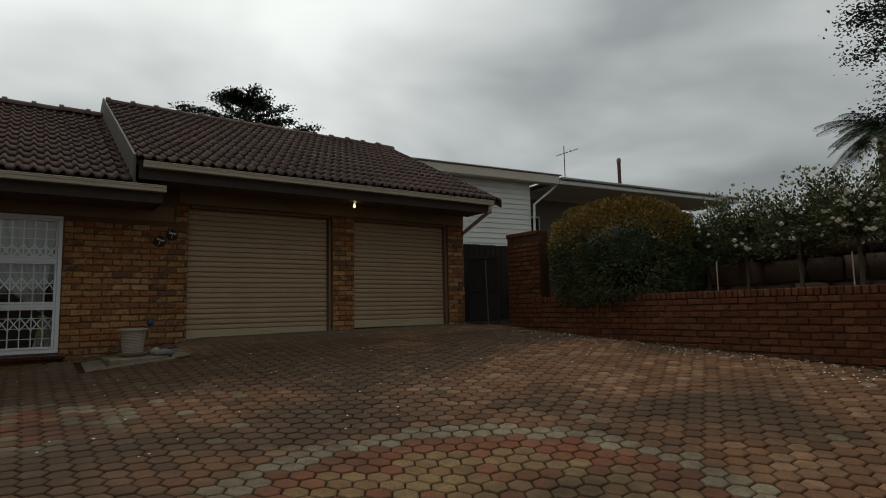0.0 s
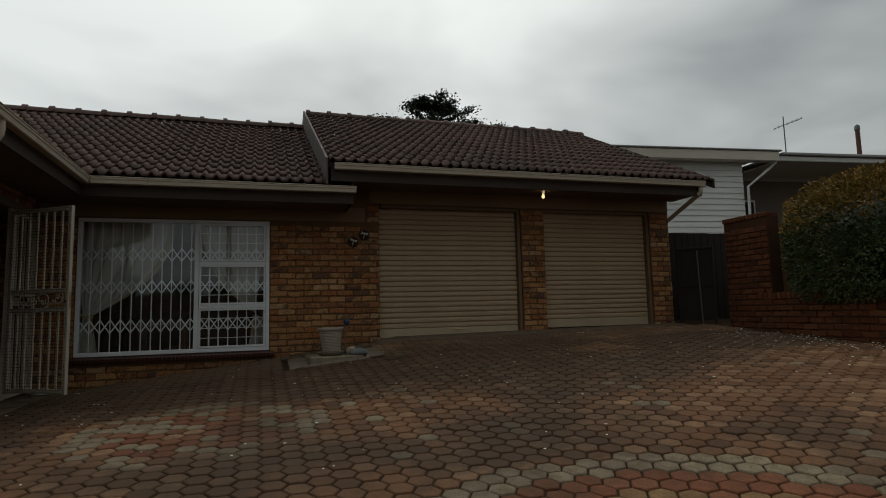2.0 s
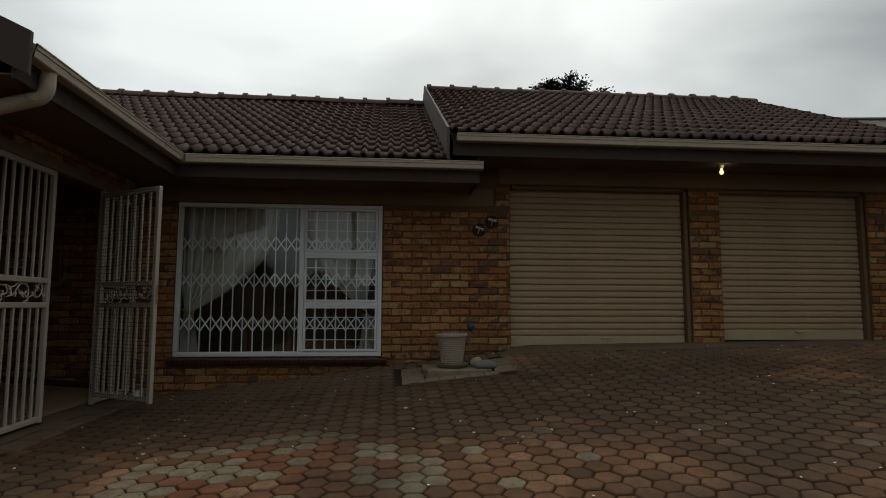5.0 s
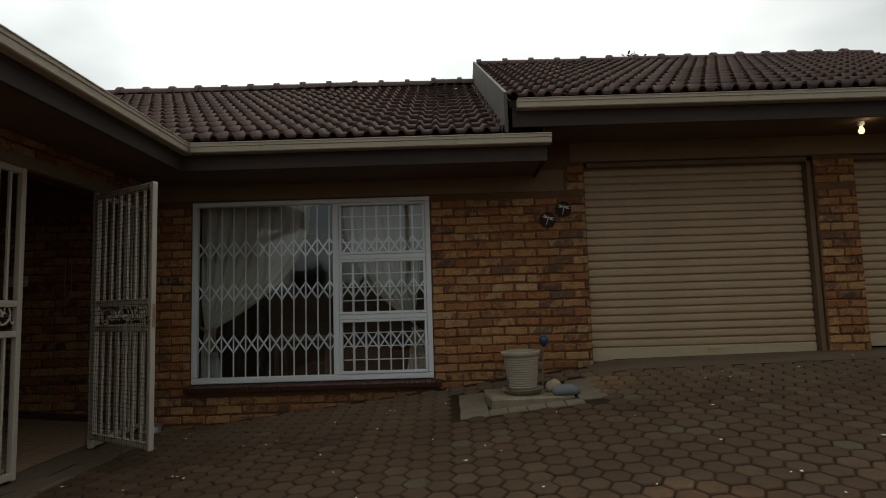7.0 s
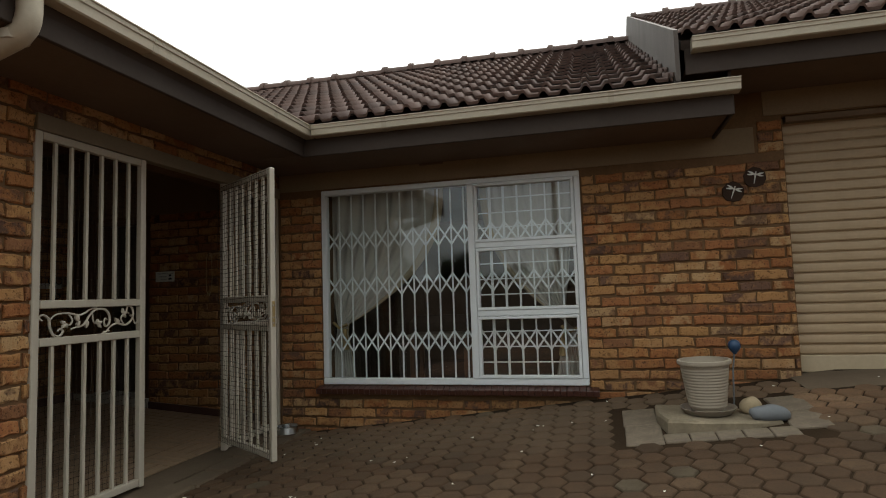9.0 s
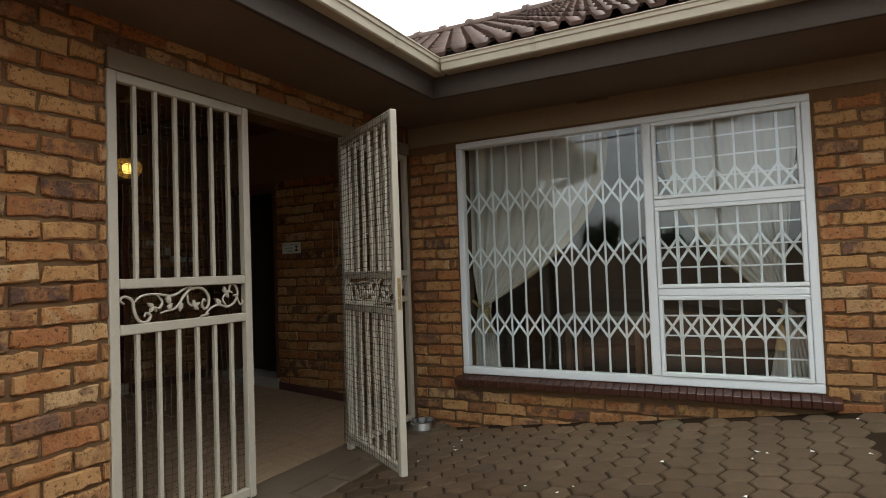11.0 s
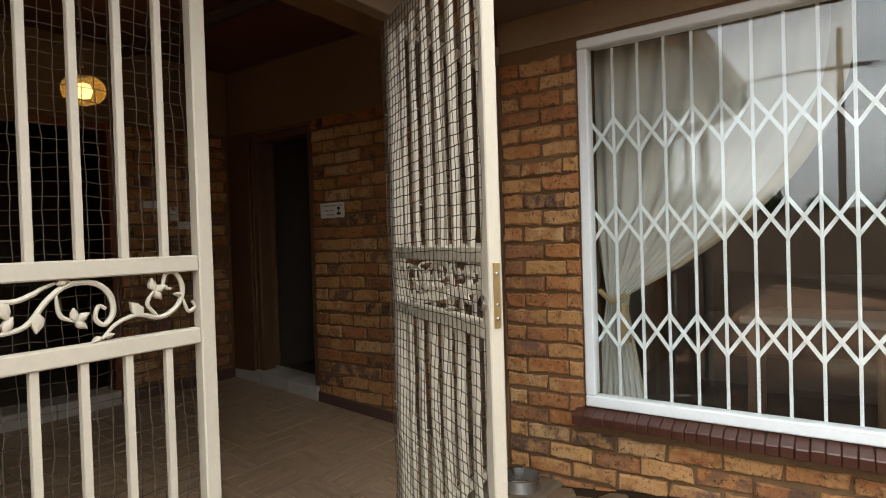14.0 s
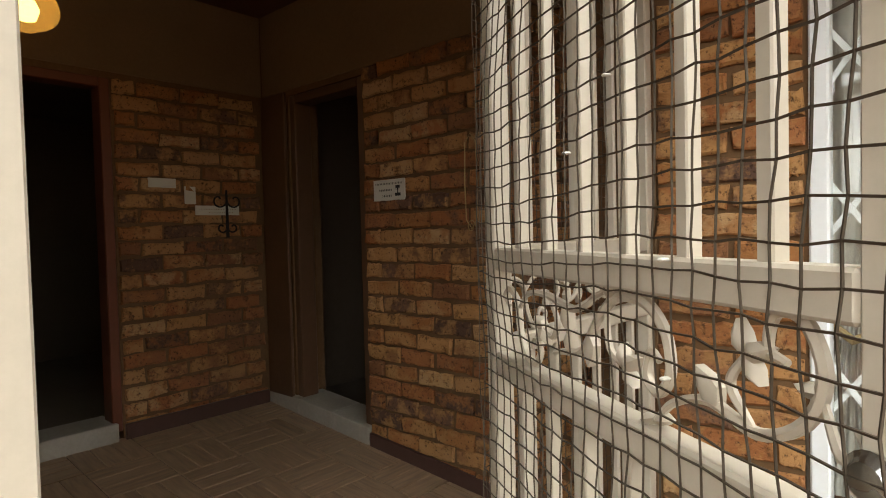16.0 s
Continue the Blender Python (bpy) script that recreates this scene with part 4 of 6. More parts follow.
def make_roller(x0, x1, z0, z1, y, label):
    d = empty("roller_door", (x0, y, z0))
    pitch = 0.0785
    n = math.ceil((z1 - z0 - 0.13) / pitch)
    prof = [(0.004, 0.0), (0.003, 0.006), (-0.010, 0.009), (-0.0165, 0.018), (-0.018, 0.040), (-0.0165, 0.060), (-0.012, 0.0705), (0.003, 0.0735), (0.004, 0.0785)]
    B = Build()
    w = x1 - x0
    for yy, zz in prof:
        B.v += [Vector((0, yy, zz)), Vector((w, yy, zz))]
    for k in range(len(prof) - 1):
        B.f.append((2 * k, 2 * k + 1, 2 * k + 3, 2 * k + 2))
    B.f += [tuple(range(0, 2 * len(prof), 2)), tuple(range(2 * len(prof) - 1, 0, -2))]
    first = B.ob("slat", DOOR, d)
    first.location = (0, 0, 0.13)
    for i in range(1, n):
        ob = new("slat", first.data)
        ob.parent = d
        ob.location = (0, random.uniform(-0.0015, 0.0015), 0.13 + i * pitch)
        ob.rotation_euler = (random.uniform(-0.02, 0.02), random.uniform(-0.0006, 0.0006), 0)
    Build().box((0, -0.022, 0.0), (w, 0.02, 0.13), 0.006).ob("bottom_bar", DOOR_BAR, d)
    Build().tube([(w * 0.52, -0.02, 0.10), (w * 0.52, -0.045, 0.10), (w * 0.52 + 0.12, -0.045, 0.10), (w * 0.52 + 0.12, -0.02, 0.10)], 0.007, 6).ob("handle", BRASS, d)
    return thing(d, label, "garage door", "garage doors")


make_roller(3.95, 6.20, 0.695, 2.76, 0.12, "closed beige ribbed roller garage door")
make_roller(6.675, 8.63, 0.768, 2.76, 0.12, "closed beige ribbed roller garage door")
for x in (6.205, 8.635):
    board("door_jamb", (x, 0.03, 0.66), (x + 0.05, 0.15, 2.69), JAMB, "brown timber jamb of the garage door")
for a, b in ((3.98, 6.26), (6.67, 8.69)):
    board("door_head", (a + 0.004, 0.03, 2.64), (b - 0.004, 0.10, 2.688), JAMB, "brown timber head of the garage door")
# dark board in place of the garage's unlit interior
board("garage_backing", (3.97, 0.235, 0.5), (8.70, 0.25, 2.95), DARK, "dark board standing in for the unlit garage inside")


def make_apron():
    """The concrete ramp at the foot of the garage doors."""
    B = Build()
    xs = [3.86 + 0.29 * i for i in range(19)]
    rows = [(-0.36, lambda x: ground_z(x, -0.36) + 0.020), (-0.02, lambda x: ground_z(x, -0.02) + 0.014), (0.22, lambda x: ground_z(x, -0.02) + 0.018)]
    for y, h in rows:
        for x in xs:
            B.v.append(Vector((x, y + 0.02 * noise.noise((x * 3, y, 0)), h(x) + 0.008 * noise.noise((x * 2, y * 5, 3)))))
    n = len(xs)
    for j in range(2):
        for i in range(n - 1):
            B.f.append((j * n + i, j * n + i + 1, (j + 1) * n + i + 1, (j + 1) * n + i))
    k = len(B.v)
    for x in xs:
        B.v.append(Vector((x, -0.37, ground_z(x, -0.37) - 0.15)))
    for i in range(n - 1):
        B.f.append((k + i, k + i + 1, i + 1, i))
    return tagged(B.ob("apron", CONCRETE, None, True), "worn grey concrete ramp before the garage doors", "ramp", kind="structure")


make_apron()


def make_bulb():
    b = empty("eave_lamp", BULB)
    Build().lathe([(0.0, 0.03), (0.03, 0.03), (0.03, 0.0), (0.015, -0.01), (0.0, -0.01)], (0, 0, 0), 16).ob("holder", WHITE, b)
    smooth_by_angle(Build().lathe([(0.012, -0.01), (0.015, -0.025), (0.024, -0.045), (0.026, -0.062), (0.018, -0.08), (0.0, -0.088)], (0, 0, 0), 16).ob("bulb", BULBM, b), 60)
    return thing(b, "small lit bulb under the garage eave", "lamp")


make_bulb()


def make_plaque(x, z, turn):
    """A dark round plaque with a white dragonfly."""
    p = empty("dragonfly_plaque", (x, -0.004, z))
    p.rotation_euler = (0, radians(turn), 0)
    B = Build()
    seg = 10
    ring = [(0.082 * math.cos(2 * math.pi * k / seg) * (1 + 0.05 * math.sin(3 * k)), 0.082 * math.sin(2 * math.pi * k / seg) * (1 + 0.05 * math.cos(2 * k))) for k in range(seg)]
    for y in (0.0, -0.014):
        B.v += [Vector((a, y, b)) for a, b in ring]
    B.f += [tuple(range(seg)), tuple(range(2 * seg - 1, seg - 1, -1))] + [(k, (k + 1) % seg, seg + (k + 1) % seg, seg + k) for k in range(seg)]
    B.ob("plate", PLATE, p)
    D = Build()
    D.tube([(0.0, -0.018, 0.045), (0.0, -0.02, 0.02), (0.0, -0.018, -0.055)], [0.004, 0.007, 0.002], 6)
    for s in (-1, 1):
        for a in (18, -8):
            d = Vector((s * math.cos(radians(a)), 0, math.sin(radians(a))))
            u = Vector((-d.z, 0, d.x)) * 0.008
            o = Vector((0, -0.019, 0.022))
            D.add([o, o + d * 0.03 + u, o + d * 0.058 + u * 0.5, o + d * 0.062, o + d * 0.03 - u], [(0, 1, 2, 3, 4)])
    D.ob("dragonfly", SIGNW, p)
    return thing(p, "dark plaque with a white dragonfly on the brick wall", "plaque", "dragonfly plaques")


make_plaque(3.562, 2.113, 20)
make_plaque(3.724, 2.216, 12)


def make_vent():
    v = empty("air_vent", (1.10, -0.005, 2.545))
    B = Build()
    for i in range(4):
        B.box((-0.11, -0.012, 0.004 + i * 0.028), (0.11, 0.0, 0.022 + i * 0.028), 0.003)
    B.ob("louvre", SOFFIT, v)
    return thing(v, "brown clay air vent in the plaster band", "vent")


make_vent()

# ---- the gated porch ----


def scroll_points(cx, cz, r0, turns, start, steps=22, shrink=0.75):
    return [(cx + r0 * (1 - shrink * k / steps) * math.cos(start + turns * 2 * math.pi * k / steps), cz + r0 * (1 - shrink * k / steps) * math.sin(start + turns * 2 * math.pi * k / steps)) for k in range(steps + 1)]


def smooth_line(pts, n=5):
    """A rounded line through control points."""
    p = [Vector((x, z)) for x, z in pts]
    p = [p[0] * 2 - p[1]] + p + [p[-1] * 2 - p[-2]]
    out = []
    for i in range(1, len(p) - 2):
        for k in range(n):
            t = k / n
            out.append(0.5 * (2 * p[i] + (p[i + 1] - p[i - 1]) * t + (2 * p[i - 1] - 5 * p[i] + 4 * p[i + 1] - p[i + 2]) * t * t + (3 * p[i] - p[i - 1] - 3 * p[i + 1] + p[i + 2]) * t ** 3))
    return out + [p[-2]]


def ornament(w, h):
    """Cast scrolls and leaves in a band w wide and h high; x along, z up, about its middle."""
    B = Build()
    vines = [
        ([(-0.46, 0.16), (-0.488, 0.38), (-0.455, 0.56), (-0.405, 0.28), (-0.394, -0.28), (-0.363, -0.8), (-0.31, -0.92), (-0.28, -0.6), (-0.31, -0.42), (-0.325, -0.6)], 0.0075),
        ([(-0.402, 0.15), (-0.34, 0.55), (-0.237, 0.6), (-0.13, 0.45), (-0.07, 0.6), (-0.04, 0.75), (0.0, 0.88)], 0.0065),
        ([(-0.237, 0.6), (-0.195, 0.15), (-0.216, -0.2), (-0.258, -0.1)], 0.006),
        ([(-0.21, -0.5), (-0.174, -0.42), (-0.09, -0.25), (-0.027, 0.4), (0.036, 0.8), (0.12, 0.8), (0.17, 0.42), (0.18, -0.13), (0.15, -0.47), (0.12, -0.27), (0.132, 0.1), (0.155, 0.0)], 0.0075),
        ([(0.0, 0.6), (0.01, -0.05), (0.057, -0.28)], 0.0055),
        ([(0.14, -0.9), (0.19, -0.5), (0.266, -0.3), (0.35, -0.47), (0.42, -0.16), (0.445, 0.4), (0.42, 0.92), (0.38, 0.95), (0.368, 0.55), (0.396, 0.42)], 0.007),
        ([(0.442, 0.15), (0.465, -0.37), (0.495, -0.27), (0.483, -0.05)], 0.0055),
        ([(0.345, -0.46), (0.304, 0.0), (0.33, 0.4)], 0.0055),
    ]
    for pts, r in vines:
        line = smooth_line([(x * w, z * h / 2) for x, z in pts])
        n = len(line)
        B.tube([(q.x, 0, q.y) for q in line], [r * (0.62 + 0.38 * math.sin(math.pi * k / (n - 1))) for k in range(n)], 6)
    for cx, cz, a, big in ((-0.258, -0.1, 150, 1.1), (-0.258, -0.1, 230, 1.0), (-0.258, -0.1, 300, 0.9), (-0.16, 0.5, -70, 1.5), (-0.15, -0.36, 60, 1.2), (-0.055, 0.1, -95, 1.5), (0.057, -0.28, 30, 1.1), (0.057, -0.28, -40, 1.0),
                           (0.057, -0.28, 95, 1.0), (0.285, -0.33, 130, 1.5), (0.33, 0.4, 20, 1.1), (0.33, 0.4, 100, 1.1), (0.33, 0.4, -50, 1.0), (0.14, -0.85, 200, 0.8), (0.145, -0.85, 10, 0.8), (0.0, 0.85, 10, 1.0), (0.44, 0.2, 170, 0.7)):
        c, s = math.cos(radians(a)), math.sin(radians(a))
        L = h * 0.20 * big
        pts = [(0, 0), (0.3, 0.30), (0.62, 0.26), (1, 0), (0.62, -0.22), (0.3, -0.28)]
        top = [Vector((cx * w + (x * c - z * s) * L, -0.005, cz * h / 2 + (x * s + z * c) * L)) for x, z in pts]
        mid = Vector((cx * w + 0.5 * L * c, -0.013, cz * h / 2 + 0.5 * L * s))
        B.add(top + [mid] + [p + Vector((0, 0.012, 0)) for p in top], [(i, (i + 1) % 6, 6) for i in range(6)] + [tuple(range(12, 6, -1))] + [(i, 7 + i, 7 + (i + 1) % 6, (i + 1) % 6) for i in range(6)])
    return B


def net_mesh(w, z0, z1, pitch, y, seed, slack=0.012):
    """Knotted square netting over a panel, sagging a little between its ties."""
    rnd = random.Random(seed)
    nx, nz = round(w / pitch), round((z1 - z0) / pitch)
    P = {}
    for i in range(nx + 1):
        for j in range(nz + 1):
            x, z = w * i / nx, z0 + (z1 - z0) * j / nz
            a = noise.noise((x * 3 + seed, z * 3, 1.0))
            b = noise.noise((x * 4, z * 4 + seed, 5.0))
            P[i, j] = Vector((x + slack * b + rnd.uniform(-0.003, 0.003), y + slack * 1.3 * a, z + slack * a + rnd.uniform(-0.003, 0.003)))
    B = Build()
    r = 0.0016 if y < 0 else 0.0012
    for i in range(nx + 1):
        B.tube([P[i, j] for j in range(nz + 1)], r, 3, caps=False)
    for j in range(nz + 1):
        B.tube([P[i, j] for i in range(nx + 1)], r, 3, caps=False)
    return B


def gate_panel(root, w, z0, z1, bars, net_y=None, net_pitch=0.05, seed=1):
    """A steel panel along local x: posts, rails, bars above and below a scrolled band."""
    for x in (0.0, w - 0.046):
        Build().box((x, -0.020, z0), (x + 0.046, 0.020, z1), 0.004).ob("post", BEIGE, root)
    for z in (z0 + 0.01, 1.168, 1.373, z1 - 0.046):
        Build().box((0.047, -0.019, z), (w - 0.047, 0.019, z + 0.045), 0.004).ob("rail", BEIGE, root)
    for a, b in ((z0 + 0.05, 1.172), (1.414, z1 - 0.041)):
        first = None
        for i in range(1, bars + 1):
            x = 0.03 + (w - 0.06) * i / (bars + 1)
            if first is None:
                first = Build().box((-0.010, -0.010, a), (0.010, 0.010, b), 0.002).ob("bar", BEIGE, root)
                first.location = (x, 0, 0)
            else:
                ob = new("bar", first.data)
                ob.parent = root
                ob.location = (x, 0, 0)
    o = ornament(w - 0.098, 0.165).ob("scrollwork", BEIGE, root)
    o.location = (w / 2, 0, 1.293)
    smooth_by_angle(o, 50)
    if net_y is not None:
        net_mesh(w - 0.01, z0 + 0.02, z1 - 0.02, net_pitch, net_y, seed).ob("netting", NET, root)


def panel_pose(x, y, dx, dy):
    return pose(x, y, 0, 0, 0, math.degrees(math.atan2(dy, dx)))


def make_gates():
    a = empty("gate_panel")
    a.matrix_basis = panel_pose(WX - 0.009, -2.562, 0, 1)
    gate_panel(a, 0.815, 0.215, 2.345, 6, 0.035, 0.034, 3)
    thing(a, "fixed beige steel gate panel with scrollwork and netting", "gate", "porch gate panels")
    b = empty("gate_panel")
    b.matrix_basis = panel_pose(WX - 0.012, -0.89, 0, 1)
    gate_panel(b, 0.85, 0.215, 2.345, 6, 0.035, 0.034, 9)
    thing(b, "fixed beige steel gate panel with scrollwork and netting", "gate", "porch gate panels")
    h, e2 = Vector((-0.378, -0.955)), Vector((0.333, -1.409))
    d = e2 - h
    g = empty("open_gate")
    g.matrix_basis = panel_pose(h.x, h.y, d.x, d.y)
    w = d.length
    gate_panel(g, w, 0.30, 2.305, 6, -0.032, 0.034, 5)
    Build().box((w + 0.0005, -0.008, 1.20), (w + 0.0035, 0.012, 1.375), 0.001).ob("lock_plate", BRASS, g)
    for z in (1.225, 1.345, 1.262):
        Build().lathe([(0, 0.004), (0.004, 0.003), (0.005, 0)], (0, 0, 0), 10).ob("screw", STEEL, g).matrix_basis = pose(w + 0.0035, 0.002, z, 0, 90, 0)
    k = Build().lathe([(0.0, 0.0), (0.02, 0.0), (0.022, 0.006), (0.014, 0.012), (0.0, 0.013)], (0, 0, 0), 20).ob("keyhole_boss", STEEL, g)
    k.matrix_basis = pose(w - 0.03, -0.022, 1.266, 90, 0, 0)
    for z in (0.55, 1.9):
        Build().tube([(-0.014, 0.012, z), (-0.014, 0.012, z + 0.09)], 0.011, 10).ob("hinge", BEIGE, g)
    # cable ties that hold the net to the bars
    T = Build()
    rnd = random.Random(4)
    for _ in range(16):
        x, z = rnd.choice([0.02, w - 0.02] + [0.045 + (w - 0.09) * i / 7 for i in range(1, 7)]), rnd.uniform(0.4, 2.25)
        T.box((x - 0.004, -0.034, z - 0.002), (x + 0.004, -0.022, z + 0.002), 0.002)
    tagged(T.ob("cable_ties", SIGNW, g), kind="stuff")
    thing(g, "open beige steel gate leaf hung with brown netting", "gate")
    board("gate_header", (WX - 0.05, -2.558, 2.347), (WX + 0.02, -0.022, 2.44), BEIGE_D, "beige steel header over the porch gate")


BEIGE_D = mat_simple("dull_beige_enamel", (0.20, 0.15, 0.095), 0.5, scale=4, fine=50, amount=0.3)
make_gates()

FLOOR_Z = 0.20
NY, WXI = 0.125, -2.945       # inner faces of the porch's north and west walls
ND = (-2.68, -2.01, -0.2, 2.28)
WD = (-2.75, -0.755, -0.2, 2.28)
porch_n = wall("wall_porch_north", [-3.2, -2.68, -2.01, WX - 0.235], [-0.2, 2.28, 2.85], [ND], 0.008, 0.22, lambda u, d, z: (u, NY + d, z), MORTAR, "brown face brick wall inside the porch")
porch_w = wall("wall_porch_west", [-3.1, -2.75, -0.755, NY], [-0.2, 2.28, 2.85], [WD], 0.008, 0.22, lambda u, d, z: (WXI - d, u, z), MORTAR, "brown face brick wall at the porch's end")
# short return between the porch wall and the facade
board("porch_return", (WX - 0.235, 0.004, -0.2), (WX - 0.001, NY + 0.22, 2.85), MORTAR, "brown brick return beside the gate")
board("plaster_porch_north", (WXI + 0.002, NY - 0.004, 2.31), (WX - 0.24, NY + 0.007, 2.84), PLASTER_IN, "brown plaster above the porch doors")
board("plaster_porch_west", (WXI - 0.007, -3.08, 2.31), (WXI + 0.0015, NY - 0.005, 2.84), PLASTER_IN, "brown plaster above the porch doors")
board("wall_porch_south", (WXI, -3.09, -0.2), (WX - 0.24, -3.0, 2.84), MORTAR, "brown wall at the porch's south side")
tagged(Build().box((-3.2, -3.1, 2.80), (WX - 0.232, 0.32, 2.83)).ob("ceiling", CEIL), "dark red-brown boarded porch ceiling", "ceiling", kind="structure")
FALL = 0.08  # the floor falls towards the gate


def floor_z(x):
    return FLOOR_Z + FALL * (WX - x)


fb = Build().box((-3.2, -3.1, -0.2), (WX + 0.10, 0.30, 0.0))
for q in fb.v:
    if q.z > -0.1:
        q.z = floor_z(q.x) - 0.004
porch_floor = tagged(fb.ob("floor", CONCRETE), "brown patterned tile floor of the porch", "floor", kind="structure")
thr = Build()
for i in range(8):
    y = -2.58 + i * 0.325
    thr.box((WX + 0.105, y, 0.0), (WX + 0.30, y + 0.315, ground_z(WX + 0.2, y) + 0.035 + 0.008 * (i % 3)), 0.015)
tagged(thr.ob("threshold", CONCRETE), "broken grey concrete threshold below the gate", "threshold", kind="structure")
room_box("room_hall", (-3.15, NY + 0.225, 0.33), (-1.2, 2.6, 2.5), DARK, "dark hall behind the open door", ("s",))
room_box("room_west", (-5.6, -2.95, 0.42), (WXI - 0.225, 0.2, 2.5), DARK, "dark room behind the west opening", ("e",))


def door_frame(name, u0, u1, z0, z1, place, mat, leaf=False):
    d = empty(name)
    tagged(d, "dark red-brown timber door frame, open doorway", "door", kind="structure")
    for a, b, c, e2 in ((u0, u0 + 0.05, z0, z1), (u1 - 0.05, u1, z0, z1), (u0 + 0.051, u1 - 0.051, z1 - 0.05, z1)):
        B = Build().box((a, -0.015, c), (b, 0.10, e2), 0.005)
        B.v = [Vector(place(*v)) for v in B.v]
        B.ob("frame", mat, d)
    return d


door_frame("door_1", -2.678, -2.015, 0.40, 2.278, lambda u, d, z: (u, NY + 0.03 + d, z), TIMBER_D)
door_frame("door_2", -2.748, -0.758, 0.45, 2.278, lambda u, d, z: (WXI - 0.015 - d, u, z), TIMBER)
# timber side panel between the corner and the north door
board("door_side_panel", (WXI + 0.01, NY - 0.022, 0.47), (-2.685, NY - 0.002, 2.30), TIMBER_D, "dark brown timber panel beside the open door")


def make_step(name, n, start, step, size, place, label):
    s = empty(name)
    tagged(s, label, "step", kind="structure")
    for i in range(n):
        B = Build().box((start + i * step, -0.02, -0.02), (start + i * step + size, 0.20, 0.10), 0.005)
        B.v = [Vector(place(*v)) for v in B.v]
        for q in B.v:
            q.z += floor_z(max(q.x, WXI))
        B.ob("step_tile", STEPT, s)


STEPT = mat_simple("grey_step_tile", (0.36, 0.33, 0.28), 0.6, scale=5, fine=50, amount=0.4)
make_step("step_north", 3, -2.94, 0.312, 0.307, lambda u, d, z: (u, NY + d, z), "grey tiled step at the door")
make_step("step_west", 5, -2.74, 0.392, 0.387, lambda u, d, z: (WXI - d, u, z), "grey tiled step at the west opening")
for name, p, q in (("skirting_north", (-2.0, NY - 0.02, -0.02), (WX - 0.24, NY - 0.0005, 0.075)), ("skirting_west", (WXI + 0.0005, -0.75, -0.02), (WXI + 0.02, NY - 0.025, 0.085))):
    ob = board(name, p, q, SKIRT, "maroon tile skirting in the porch")
    for vert in ob.data.vertices:
        vert.co.z += floor_z(vert.co.x)


def make_pendant():
    p = empty("pendant_lamp", (PENDANT.x, PENDANT.y, 2.80))
    q = 0.84
    Build().lathe([(0, 0), (0.05, 0), (0.045, -0.03), (0.012, -0.04), (0, -0.04)], (0, 0, 0), 20).ob("ceiling_rose", BRASS, p)
    Build().tube([(0, 0, -0.03), (0, 0, -0.42)], 0.006, 8).ob("rod", BRASS, p)
    z = PENDANT.z - 2.80
    prof = [(0.03, 0.085), (0.05, 0.083), (0.072, 0.077), (0.092, 0.066), (0.108, 0.05), (0.118, 0.031), (0.122, 0.01), (0.121, -0.013), (0.114, -0.035), (0.099, -0.054), (0.079, -0.068), (0.056, -0.077), (0.036, -0.082), (0.034, -0.088), (0.018, -0.092), (0.0, -0.092)]
    sh = Build().lathe([(a * q, b * q) for a, b in prof], (0, 0, z), 28).ob("shade", GLOBE, p)
    smooth_by_angle(sh, 60)
    sh.visible_shadow = False
    core = Build().lathe([(0, 0.04), (0.03, 0.03), (0.042, 0), (0.03, -0.035), (0, -0.045)], (0, 0, z), 16).ob("lit_core", FILAMENT, p)
    return thing(p, "lit amber glass globe lamp on a brass rod", "lamp")


make_pendant()


def make_sign(name, at, w, h, rz, lines, label, pic=False):
    """A small wall sign; its unreadable lines are bars."""
    s = empty(name, at, rz)
    Build().box((-w / 2, -0.008, -h / 2), (w / 2, 0, h / 2), 0.002).ob("plate", SIGNW, s)
    B = Build()
    for x0, x1, z in lines:
        x = x0
        rnd = random.Random(int(z * 991 + w * 77))
        while x < x1 - 0.004:
            e2 = min(x + rnd.uniform(0.01, 0.024), x1)
            B.box((x * w, -0.0095, z * h - 0.045 * h), (e2 * w if e2 * w > x * w else x * w + 0.002, -0.0075, z * h + 0.045 * h))
            x = e2 + 0.035
    if pic:
        B.lathe([(0, 0), (0.12 * h, 0.0), (0.12 * h, 0.001)], (0.28 * w, -0.009, 0.0), 12)
        B.box((0.27 * w, -0.0095, -0.28 * h), (0.30 * w, -0.0075, 0.12 * h))
        B.box((0.20 * w, -0.0095, -0.30 * h), (0.37 * w, -0.0075, -0.16 * h))
        B.box((0.22 * w, -0.0095, 0.06 * h), (0.35 * w, -0.0075, 0.2 * h))
    if B.v:
        tagged(B.ob("lettering", INK, s), kind="stuff")
    return thing(s, label, "sign")


make_sign("wall_sign", (-1.808, NY - 0.006, 1.664), 0.225, 0.105, 0, [(-0.42, 0.42, 0.3), (-0.3, 0.1, 0.0), (-0.2, 0.1, -0.28)], "small white wall sign with black lettering", True)


